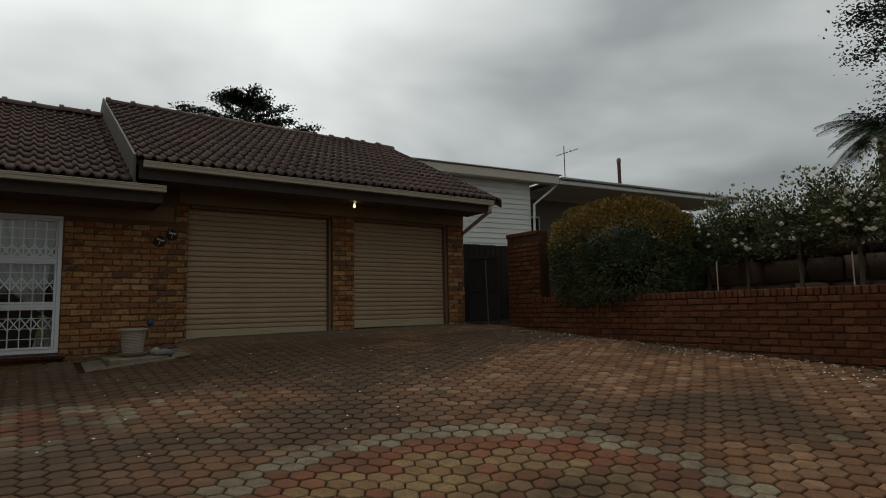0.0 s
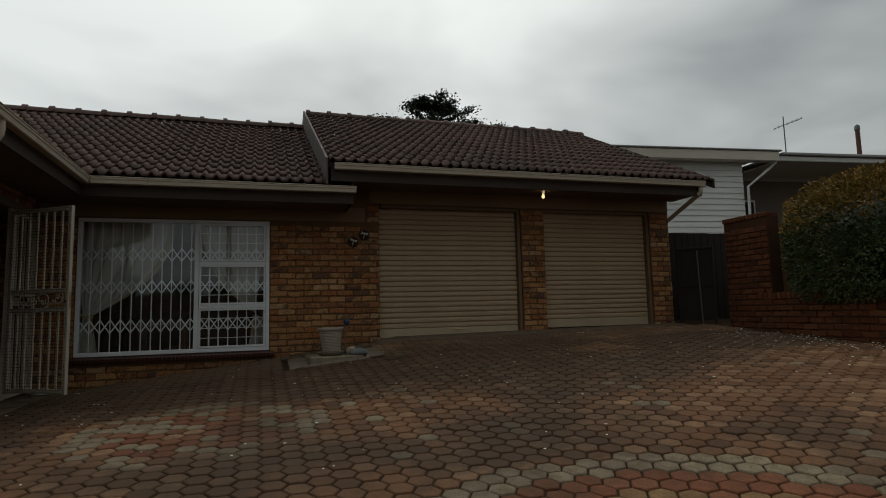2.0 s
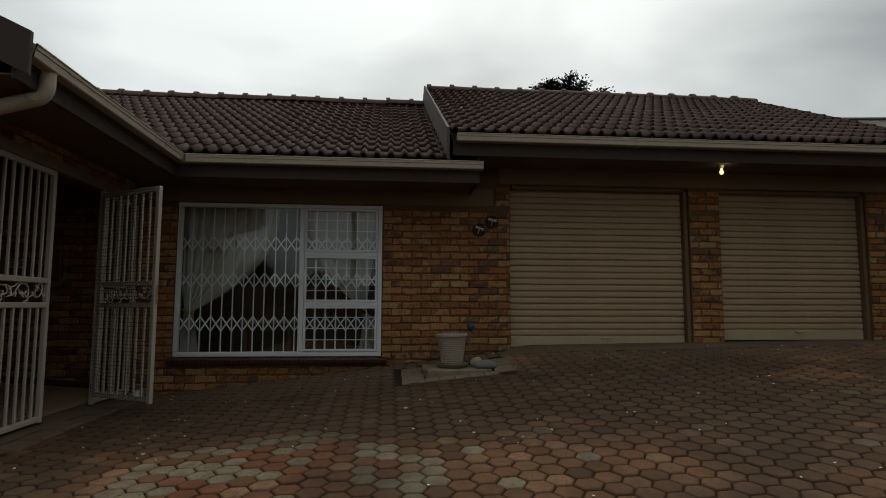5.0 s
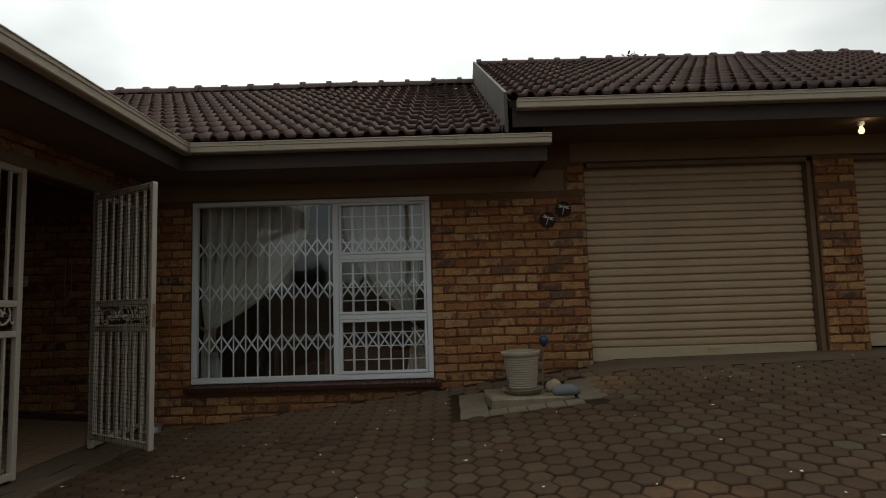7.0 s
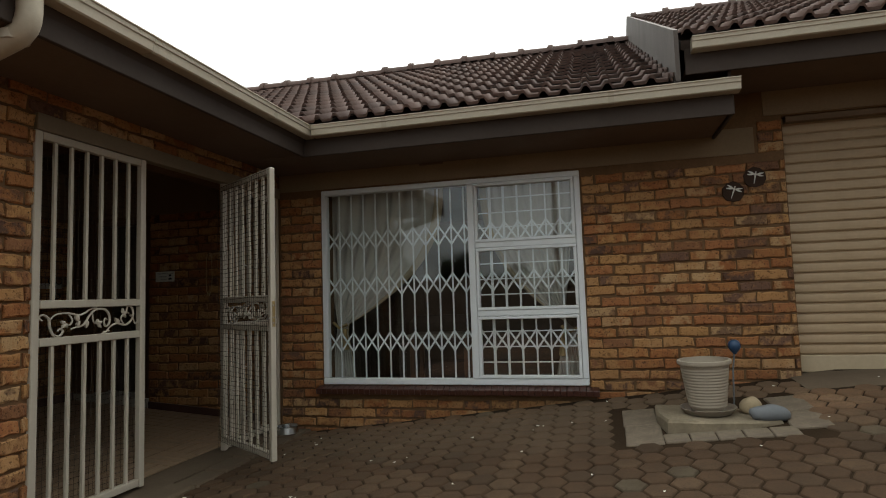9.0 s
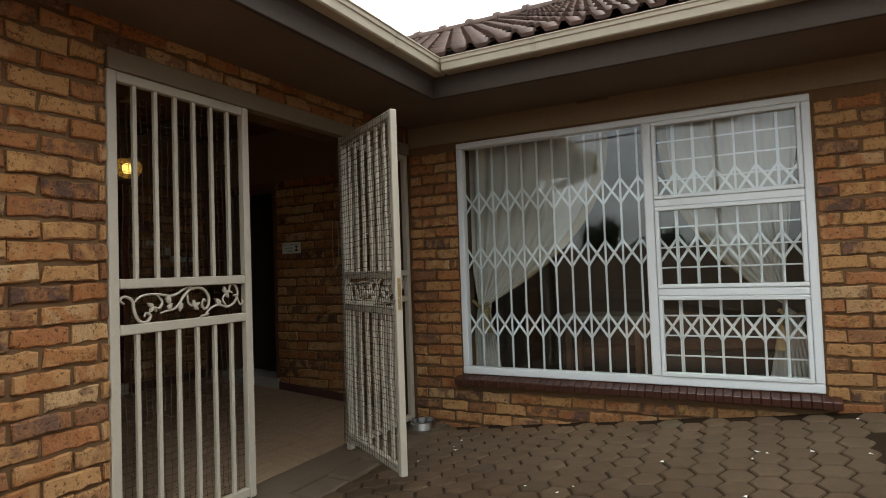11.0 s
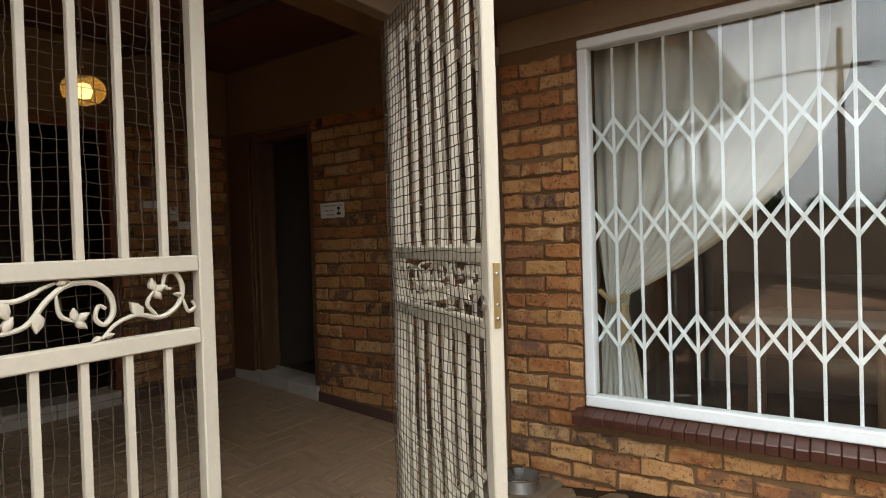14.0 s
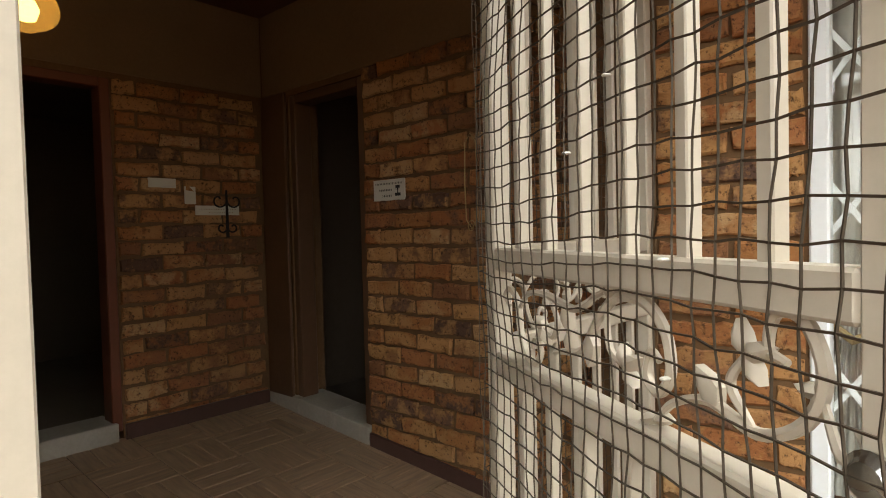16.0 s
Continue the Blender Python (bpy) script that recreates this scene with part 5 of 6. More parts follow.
def make_wire_hook():
    k = empty("wire_ornament", (-1.285, NY - 0.012, 1.66))
    pts = [(0.0, 0, 0.22), (-0.03, 0, 0.18), (-0.035, 0, 0.0), (-0.03, 0, -0.16), (0.0, 0, -0.2), (0.03, 0, -0.16), (0.035, 0, 0.0), (0.03, 0, 0.18)]
    Build().tube(pts, 0.0025, 6, closed=True).ob("loop", BRASS, k)
    Build().tube(scroll := [(x * 0.8, -0.004, z - 0.19) for x, z in scroll_points(0, 0, 0.03, 1.5, 0)], 0.002, 5).ob("curl", BRASS, k)
    Build().tube([(0, 0.014, 0.21), (0, -0.006, 0.21)], 0.004, 6).ob("nail", STEEL, k)
    return thing(k, "thin wire ornament hanging on the brick wall", "ornament")


make_wire_hook()


def make_plates():
    for name, y, z, w, h, lab in (("wall_sign", -0.515, 1.752, 0.15, 0.052, "small plain pale sign on the brick wall"), ("switch_plate", -0.362, 1.690, 0.065, 0.10, "white switch plate on the brick wall")):
        make_sign(name, (WXI + 0.006, y, z), w, h, 90, [], lab)
    s = make_sign("wall_sign", (WXI + 0.006, -0.20, 1.605), 0.27, 0.055, 90, [(-0.42, 0.42, 0.12), (-0.2, 0.35, -0.22)], "narrow old wooden sign with dark lettering")
    s.children[0].data.materials[0] = TANROCK
    o = empty("iron_ornament", (WXI + 0.014, -0.15, 1.565), 90)
    B = Build()
    B.tube([(0, -0.01, 0.16), (0, -0.012, -0.12)], [0.006, 0.01], 6)
    for s2 in (-1, 1):
        B.tube([(x * s2, -0.012, z) for x, z in scroll_points(0.05, 0.10, 0.05, 0.9, math.pi)], 0.005, 6)
        B.tube([(x * s2, -0.012, z) for x, z in scroll_points(0.035, -0.06, 0.035, 0.9, math.pi)], 0.005, 6)
    B.ob("scroll", BLACK, o)
    thing(o, "small black iron wall ornament", "ornament")


make_plates()


def make_bowl():
    b = empty("steel_bowl", (-0.275, -0.165, ground_z(-0.27, -0.16) + 0.004))
    prof = [(0.0, 0.0), (0.085, 0.0), (0.095, 0.01), (0.082, 0.085), (0.088, 0.092), (0.078, 0.09), (0.07, 0.02), (0.0, 0.012)]
    b.scale = (1.14, 1.14, 1.14)
    smooth_by_angle(Build().lathe(prof, (0, 0, 0), 32).ob("bowl", STEEL, b), 40)
    return thing(b, "round stainless steel pet bowl on the paving", "bowl")


make_bowl()

# ---- the pot on its pad ----
PX, PY = 3.15, -0.80
PADZ = ground_z(PX, PY) + 0.046


def make_pad():
    p = empty("stone_pad", (PX, PY, ground_z(PX, PY)))
    B = Build()
    rnd = random.Random(12)
    ring = []
    for x0, y0 in ((-0.28, -0.24), (-0.05, -0.26), (0.22, -0.24), (0.40, -0.2), (0.41, 0.1), (0.36, 0.28), (0.0, 0.30), (-0.30, 0.28), (-0.31, 0.0)):
        ring.append((x0 + rnd.uniform(-0.015, 0.015), y0 + rnd.uniform(-0.015, 0.015)))
    n = len(ring)
    for s, z in ((1.0, -0.12), (1.0, 0.030), (0.965, 0.046)):
        B.v += [Vector((x * s, y * s, z + rnd.uniform(-0.004, 0.004))) for x, y in ring]
    B.f += [tuple(2 * n + i for i in range(n))] + [(k * n + i, k * n + (i + 1) % n, (k + 1) * n + (i + 1) % n, (k + 1) * n + i) for k in (0, 1) for i in range(n)]
    B.ob("slab", SLAB, p)
    return thing(p, "worn pale concrete slab under the flower pot", "slab")


make_pad()


def make_pot():
    p = empty("flower_pot", (PX, PY, PADZ))
    p.scale = (0.86, 0.86, 0.97)
    p.rotation_euler = (0.02, -0.03, 0)
    prof = [(0.0, 0.03), (0.115, 0.03), (0.122, 0.04)]
    for i in range(14):
        z = 0.05 + i * 0.0199
        r = 0.124 + 0.052 * (z / 0.36)
        prof += [(r, z), (r + 0.006, z + 0.006), (r + 0.006, z + 0.013)]
    prof += [(0.178, 0.332), (0.193, 0.335), (0.196, 0.348), (0.193, 0.36), (0.176, 0.362), (0.172, 0.33), (0.165, 0.305), (0.0, 0.30)]
    smooth_by_angle(Build().lathe(prof, (0, 0, 0), 40).ob("pot", POT, p), 50)
    smooth_by_angle(Build().lathe([(0, 0.004), (0.16, 0.004), (0.195, 0.035), (0.203, 0.045), (0.197, 0.047), (0.155, 0.016), (0, 0.014)], (0, 0, 0), 40).ob("saucer", SAUCER, p), 40)
    S = Build().lathe([(0.168, 0.3), (0.1, 0.312), (0.0, 0.305)], (0, 0, 0), 24).ob("soil", SOIL, p)
    return thing(p, "empty ribbed stone-coloured plastic flower pot on a saucer", "flower pot")


make_pot()


def make_stake():
    s = empty("blue_garden_stake", (PX + 0.20, PY + 0.235, PADZ - 0.045))
    Build().tube([(0, 0, 0), (0.012, 0, 0.3), (0.026, -0.01, 0.42)], 0.006, 8).ob("stem", GREYSTONE, s)
    smooth_by_angle(Build().lathe([(0.0, 0.044), (0.016, 0.042), (0.03, 0.032), (0.04, 0.014), (0.041, -0.008), (0.032, -0.028), (0.016, -0.045), (0.01, -0.056), (0.0, -0.056)], (0.028, -0.01, 0.46), 20).ob("globe", BLUE, s), 60)
    return thing(s, "blue plastic globe on a stake beside the pot", "garden ornament")


make_stake()


def rock(name, at, size, mat, seed, label, rz=0):
    b = bmesh.new()
    bmesh.ops.create_icosphere(b, subdivisions=3, radius=1)
    for v in b.verts:
        v.co *= 1 + 0.14 * noise.noise(v.co * 1.3 + Vector((seed, 0, 0))) + 0.03 * noise.noise(v.co * 5)
        v.co = Vector((v.co.x * size[0], v.co.y * size[1], max(v.co.z, -0.7) * size[2]))
    me = bpy.data.meshes.new(name)
    b.to_mesh(me)
    b.free()
    me.materials.append(mat)
    me.polygons.foreach_set("use_smooth", [True] * len(me.polygons))
    ob = new(name, me)
    ob.matrix_basis = pose(*at, 0, 0, rz)
    return thing(ob, label, "rock")


rock("grey_stone", (PX + 0.325, PY - 0.155, PADZ + 0.033), (0.125, 0.06, 0.055), GREYSTONE, 3, "smooth grey oval stone beside the pot", 12)
rock("tan_rock", (PX + 0.265, PY + 0.03, PADZ + 0.04), (0.075, 0.06, 0.062), TANROCK, 7, "rough tan rock beside the pot", 30)


def make_pad_pavers():
    """Square and long pavers let in round the slab."""
    p = empty("pad_pavers", (PX, PY, 0))
    tagged(p, "square grey pavers round the pot's slab", "paving", kind="structure")
    spots = [(-0.425, -0.235, 0.225, 0.375), (-0.425, 0.15, 0.225, 0.375)] + [(-0.24 + 0.150 * i, -0.337, 0.145, 0.15) for i in range(5)] + [(0.525, -0.15, 0.22, 0.32), (0.525, 0.18, 0.22, 0.32)]
    for x, y, w, d in spots:
        z = ground_z(PX + x, PY + y)
        ob = Build().box((-w / 2, -d / 2, -0.05), (w / 2, d / 2, 0.0165), 0.006).ob("paver", PAVER, p)
        ob.matrix_basis = pose(x, y, z, math.degrees(0.09), -math.degrees(0.1), random.uniform(-2, 2))


make_pad_pavers()

# ---- passage, planter and garden at the east side ----


def make_fence():
    f = empty("board_fence", (9.1, 0.62, 0.5))
    for i in range(13):
        Build().box((i * 0.15, 0, 0.0), (i * 0.15 + 0.142, 0.025, 1.93 + 0.004 * (i % 3)), 0.004).ob("board", BLACK, f)
    for z in (0.4, 1.5):
        Build().box((0, 0.026, z), (1.95, 0.07, z + 0.08), 0.004).ob("rail", BLACK, f)
    thing(f, "dark stained board fence closing the passage", "fence")
    g = empty("passage_gate", (9.12, -0.10, ground_z(9.1, -0.1)), -52)
    for x in (0.0, 0.55):
        Build().box((x, -0.02, 0.02), (x + 0.04, 0.02, 1.30), 0.004).ob("post", BLACK, g)
    for z in (0.06, 0.62, 1.25):
        Build().box((0.041, -0.018, z), (0.549, 0.018, z + 0.04), 0.004).ob("rail", BLACK, g)
    Build().box((0.041, 0.0, 0.10), (0.549, 0.012, 1.25)).ob("sheet", BLACK, g)
    thing(g, "black sheet steel passage gate beside the garage", "gate")
    s = empty("leaning_pole", (9.30, -0.42, ground_z(9.3, -0.4)))
    Build().tube([(0.02, 0, 0), (0.0, 0.02, 1.25)], 0.012, 8).ob("pole", ALU, s)
    thing(s, "thin grey pole leaning in the passage", "pole")


make_fence()
tall = wall("wall_east", [-1.75, -0.90], [-0.2, 2.36], [], 0.008, 0.22, lambda u, d, z: (9.43 + d, u, z), MORTAR_R, "brown brick garden wall with a brick coping")
wall("wall_east_back", [9.66, 11.7], [-0.2, 2.35], [], 0, 0.2, lambda u, d, z: (u, -1.1 + d, z), MORTAR, "brown brick boundary wall behind the hedge")
PLX, PLZ = 9.36, 1.13
planter = wall("wall_planter", [-9.6, -1.58], [-0.3, PLZ], [], 0.008, 0.22, lambda u, d, z: (PLX + d, u, z), MORTAR_R, "low red-brown brick planter wall")
tagged(Build().box((PLX + 0.23, -9.6, 0.2), (11.3, -1.6, 1.04)).ob("planter_soil", SOIL), "dark soil in the raised planter", "soil", kind="structure")
stone_wall = tagged(Build().box((11.32, -12, 0.2), (11.7, -1.6, 2.34)).ob("wall_stone", MORTAR), "dark rubble stone retaining wall behind the roses", "wall", kind="structure")
tagged(Build().box((11.7, -30, 0.2), (40, 26.0, 1.70)).ob("upper_garden", SOIL), "raised dark garden ground behind the stone wall", "ground", kind="structure")


def make_rubble():
    rnd = random.Random(21)
    mats = [mat_simple("rubble_" + str(i), c, 0.9, scale=4, fine=40, bump=0.6) for i, c in enumerate(((0.18, 0.10, 0.065), (0.13, 0.075, 0.05), (0.085, 0.052, 0.036)))]
    z = 1.0
    for row in range(4):
        y, h = -9.4, (0.34, 0.36, 0.30, 0.32)[row]
        while y < -1.8:
            w = rnd.uniform(0.28, 0.6)
            b = bmesh.new()
            bmesh.ops.create_cube(b, size=1)
            bmesh.ops.subdivide_edges(b, edges=b.edges, cuts=1, use_grid_fill=True)
            for v in b.verts:
                v.co = v.co.lerp(v.co.normalized() * 0.62, 0.2)
                v.co = Vector((v.co.x * 0.22, v.co.y * (w - 0.03), v.co.z * (h - 0.03))) + Vector((rnd.uniform(-0.02, 0.02), rnd.uniform(-0.03, 0.03), rnd.uniform(-0.02, 0.02)))
            me = bpy.data.meshes.new("stone")
            b.to_mesh(me)
            b.free()
            me.materials.append(rnd.choice(mats))
            me.polygons.foreach_set("use_smooth", [True] * len(me.polygons))
            ob = new("stone", me)
            ob.parent = stone_wall
            ob.location = (11.30, y + w / 2, z + h / 2)
            y += w
        z += h


make_rubble()


def leaf_cloud(B, centres, size, rnd, bend=0.25):
    """Adds folded leaves at the given (place, outward) pairs."""
    for p, out in centres:
        s = size * rnd.uniform(0.6, 1.25)
        d = (out + Vector((rnd.uniform(-1, 1), rnd.uniform(-1, 1), rnd.uniform(-0.8, 0.8))) * 0.9).normalized()
        side = d.cross(Vector((rnd.uniform(-1, 1), rnd.uniform(-1, 1), rnd.uniform(-1, 1)))).normalized()
        up = side.cross(d) * bend * s
        B.add([p, p + d * s * 0.5 + side * s * 0.28 + up, p + d * s, p + d * s * 0.5 - side * s * 0.28 + up], [(0, 1, 2), (0, 2, 3)])


def make_hedge():
    rnd = random.Random(31)
    h = empty("hedge", (9.98, -3.05, 1.04))
    green, young = [], []
    c, rad = Vector((0, 0.0, 0.80)), Vector((0.86, 1.16, 0.92))
    for _ in range(25000):
        d = Vector((rnd.gauss(0, 1), rnd.gauss(0, 1), rnd.gauss(0, 1))).normalized()
        k = 1 / (abs(d.x) ** 3 + abs(d.y) ** 3 + abs(d.z) ** 3) ** (1 / 3)
        lump = 1 + 0.10 * noise.noise(d * 2.4 + Vector((4, 0, 0))) + 0.07 * noise.noise(d * 6)
        depth = 1 - abs(rnd.gauss(0, 0.10))
        p = c + Vector((d.x * rad.x, d.y * rad.y, d.z * rad.z)) * k * lump * depth
        if p.z < 0.05:
            p.z = 0.05 + rnd.random() * 0.2
        top = p.z - (1.02 + 0.24 * noise.noise(p * 2.2))
        if top > 0 and rnd.random() < 0.5 + top * 1.6:
            young.append((p, d))
        else:
            green.append((p, d))
    B = Build()
    leaf_cloud(B, green, 0.062, rnd)
    tagged(B.ob("leaves", LEAF_D, h), kind="stuff")
    B = Build()
    leaf_cloud(B, young, 0.055, rnd)
    tagged(B.ob("young_leaves", LEAF_O, h), "orange-yellow young leaves", kind="stuff")
    T = Build()
    for i in range(14):
        a = rnd.uniform(0, 2 * math.pi)
        q = Vector((math.cos(a) * 0.5, math.sin(a) * 0.9, rnd.uniform(0.7, 1.2)))
        T.tube([(q.x * 0.3, q.y * 0.4, 0), q * 0.6, q], [0.02, 0.014, 0.006], 6)
    T.ob("branches", BARK, h)
    # solid core, the shaded inside put into its dark colour; no light shows through
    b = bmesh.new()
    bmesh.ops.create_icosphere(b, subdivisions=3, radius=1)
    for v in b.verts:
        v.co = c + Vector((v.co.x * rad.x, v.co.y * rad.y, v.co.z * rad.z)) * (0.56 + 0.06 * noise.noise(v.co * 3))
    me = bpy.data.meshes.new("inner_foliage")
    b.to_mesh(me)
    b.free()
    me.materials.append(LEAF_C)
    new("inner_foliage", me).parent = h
    return thing(h, "dense green hedge with orange young leaves on top", "hedge")


make_hedge()


def make_rose(x, y, z, height, wide, seed, flowers):
    rnd = random.Random(seed)
    r = empty("rose_bush", (x, y, z))
    T, leaves, tips = Build(), [], []
    stem_top = Vector((0.03, 0.02, height * 0.40))
    T.tube([(0, 0, -0.1), (0.02, 0.0, height * 0.22), stem_top], [0.03, 0.026, 0.022], 8)
    for i in range(34):
        a, e2 = rnd.uniform(0, 2 * math.pi), rnd.uniform(0.05, 1.2)
        L = rnd.uniform(0.5, 1.0)
        end = stem_top + Vector((math.cos(a) * wide * L * math.cos(e2), math.sin(a) * wide * 1.25 * L * math.cos(e2), height * 0.62 * L * math.sin(e2) - 0.04))
        mid = stem_top.lerp(end, 0.5) + Vector((rnd.uniform(-0.06, 0.06), rnd.uniform(-0.06, 0.06), 0.08))
        T.tube([stem_top, mid, end], [0.012, 0.008, 0.003], 5)
        for _ in range(120):
            s = rnd.uniform(0.25, 1.05)
            p = stem_top.lerp(mid, s * 2) if s < 0.5 else mid.lerp(end, s * 2 - 1)
            p = p + Vector((rnd.gauss(0, 0.075), rnd.gauss(0, 0.09), rnd.gauss(0, 0.075)))
            leaves.append((p, (p - stem_top).normalized()))
        tips.append(end)
    T.ob("stems", BARK, r)
    B = Build()
    leaf_cloud(B, leaves, 0.056, rnd)
    tagged(B.ob("leaves", LEAF_R, r), kind="stuff")
    F = Build()
    for _ in range(flowers):
        t = rnd.choice(tips) + Vector((rnd.gauss(0, 0.12), rnd.gauss(0, 0.14), rnd.gauss(0.02, 0.10)))
        s = rnd.uniform(0.03, 0.052)
        for ring, (n, tilt) in enumerate(((6, 0.95), (5, 0.6), (4, 0.25))):
            for k in range(n):
                a = 2 * math.pi * (k + 0.5 * ring) / n
                o = Vector((math.cos(a), math.sin(a), 0))
                side = Vector((-o.y, o.x, 0))
                d = o * math.sin(tilt) + Vector((0, 0, math.cos(tilt)))
                F.add([t, t + d * s * 0.6 + side * s * 0.45, t + d * s * 1.1 + Vector((0, 0, 0.2 * s)), t + d * s * 0.6 - side * s * 0.45], [(0, 1, 2), (0, 2, 3)])
    tagged(F.ob("flowers", PETAL, r), "white rose flowers", kind="stuff")
    return thing(r, "standard rose bush with small white flowers", "rose bush", "rose bushes in the planter")


make_rose(10.75, -4.12, 1.04, 1.62, 0.60, 41, 44)
make_rose(10.7, -4.75, 1.04, 1.80, 0.70, 42, 66)
make_rose(10.45, -5.6, 1.04, 1.75, 0.60, 45, 50)
make_rose(10.3, -6.35, 1.04, 2.0, 0.72, 43, 110)
make_rose(10.1, -7.3, 1.04, 2.1, 0.8, 44, 150)
for y in (-4.57, -6.3):
    s = empty("garden_stake", (10.2, y, 1.04))
    Build().tube([(0, 0, -0.1), (0, 0, 0.62)], 0.008, 8).ob("stake", GUTTER, s)
    thing(s, "pale steel garden stake in the planter", "stake", "garden stakes")

# ---- the neighbour's house ----


def make_neighbour():
    n = empty("neighbour_house", (16.03, 8.49, 1.66), -6.7)

    def part(name, a, b, mat, c=0.02):
        o = Vector((16, 8, 1.9))
        return Build().box(Vector(a) - o, Vector(b) - o, c).ob(name, mat, n)

    part("wall_core", (8.5, 8.06, 1.9), (18.9, 14, 6.5), CLAP)
    W = Build()
    for i in range(22):
        z = 2.0 + i * 0.205
        o = Vector((16, 8, 1.9))
        v = [(8.5, 8.0, z), (18.9, 8.0, z), (18.9, 8.03, z + 0.21), (8.5, 8.03, z + 0.21), (8.5, 8.058, z), (18.9, 8.058, z)]
        W.add([Vector(p) - o for p in v], [(0, 1, 2, 3), (0, 4, 5, 1)])
    W.ob("weatherboard", CLAP, n)
    part("fascia", (8.5, 7.55, 6.38), (20.1, 7.62, 6.72), TRIMB)
    part("soffit", (8.5, 7.63, 6.40), (20.0, 8.0, 6.44), CLAP)
    part("roof", (8.4, 7.5, 6.73), (20.2, 14.5, 6.79), ROOFMETAL)
    # coloured dark for the shade below the verandah roof
    part("verandah_wall", (18.92, 10.4, 1.9), (32, 10.6, 6.3), VERANDAH_SHADE)
    part("verandah_fascia", (20.15, 7.6, 6.40), (32, 7.66, 6.58), CLAP)
    part("verandah_roof", (20.21, 7.5, 6.60), (32, 14.5, 6.70), ROOFMETAL)
    part("verandah_soffit", (20.15, 7.67, 6.42), (32, 10.4, 6.46), TRIMB)
    f = part("window_frame", (19.6, 10.33, 4.3), (21.2, 10.39, 5.5), WHITE)
    part("window_pane", (19.7, 10.30, 4.4), (21.1, 10.325, 5.4), BLACK)
    o = Vector((16, 8, 1.9))
    Build().tube([Vector(p) - o for p in ((20.1, 7.75, 6.4), (19.9, 7.8, 6.2), (19.0, 7.9, 5.5), (18.95, 7.93, 2.0))], 0.05, 8).ob("downpipe", CLAP, n)
    Build().tube([Vector(p) - o for p in ((26.6, 10.5, 6.6), (26.6, 10.5, 8.7))], 0.09, 10).ob("flue", RUST, n)
    Build().tube([Vector(p) - o for p in ((26.6, 10.5, 8.65), (26.6, 10.5, 8.78), (26.6, 10.5, 8.86), (26.6, 10.5, 8.9))], [0.11, 0.11, 0.085, 0.02], 12).ob("cowl", ALU, n)
    A = Build().tube([Vector(p) - o for p in ((22.1, 9.5, 6.7), (22.1, 9.5, 8.75))], 0.022, 6)
    A.tube([Vector(p) - o for p in ((21.7, 9.6, 8.25), (22.7, 9.2, 8.6))], 0.014, 5)
    for k in range(6):
        c = Vector((21.8 + 0.16 * k, 9.56 - 0.065 * k, 8.28 + 0.06 * k)) - o
        A.tube([c - Vector((0.1, 0.26, 0)), c + Vector((0.1, 0.26, 0))], 0.008, 4)
    A.ob("antenna", ALU, n)
    return thing(n, "white weatherboard neighbour house with flue and antenna", "house")


make_neighbour()

# ---- the south boundary, mirrored in the window ----


def make_boundary():
    s = wall("wall_south", [-12, 14], [-1.2, 1.95], [], 0, 0.23, lambda u, d, z: (u, -16 - d, z), BOUNDARY, "tan rendered boundary wall along the street")
    k = Build()
    for i in range(130):
        x = -12 + 0.2 * i
        k.add([(x - 0.02, -16.1, 1.95), (x + 0.02, -16.1, 1.95), (x + 0.02, -16.12, 1.95), (x - 0.02, -16.12, 1.95), (x, -16.11, 2.12)], [(0, 1, 4), (1, 2, 4), (2, 3, 4), (3, 0, 4)])
    tagged(k.ob("wall_spikes", BLACK, s), kind="stuff")
    wall("wall_west_yard", [-16, -3.6], [-1.2, 1.6], [], 0, 0.23, lambda u, d, z: (-7.4 - d, u, z), MORTAR, "brown brick boundary wall of the yard")
    p = empty("utility_pole", (0.8, -22, ground_z(0.8, -22) - 0.02))
    Build().tube([(0, 0, 0), (0.02, 0, 4.5), (0, 0, 8.4)], [0.14, 0.12, 0.09], 10).ob("pole", BARK, p)
    Build().box((-0.9, -0.05, 7.0), (0.9, 0.05, 7.1), 0.01).ob("crossarm", BARK, p)
    W = Build()
    for x in (-0.8, -0.3, 0.3, 0.8):
        W.tube([(x - 26, 6, 6.6), (x - 13, 3, 6.1), (x, 0, 7.12), (x + 13, -3, 6.1), (x + 26, -6, 6.6)], 0.012, 4)
    tagged(W.ob("wires", BLACK, p), kind="stuff")
    thing(p, "dark wooden utility pole with overhead wires", "utility pole")


make_boundary()

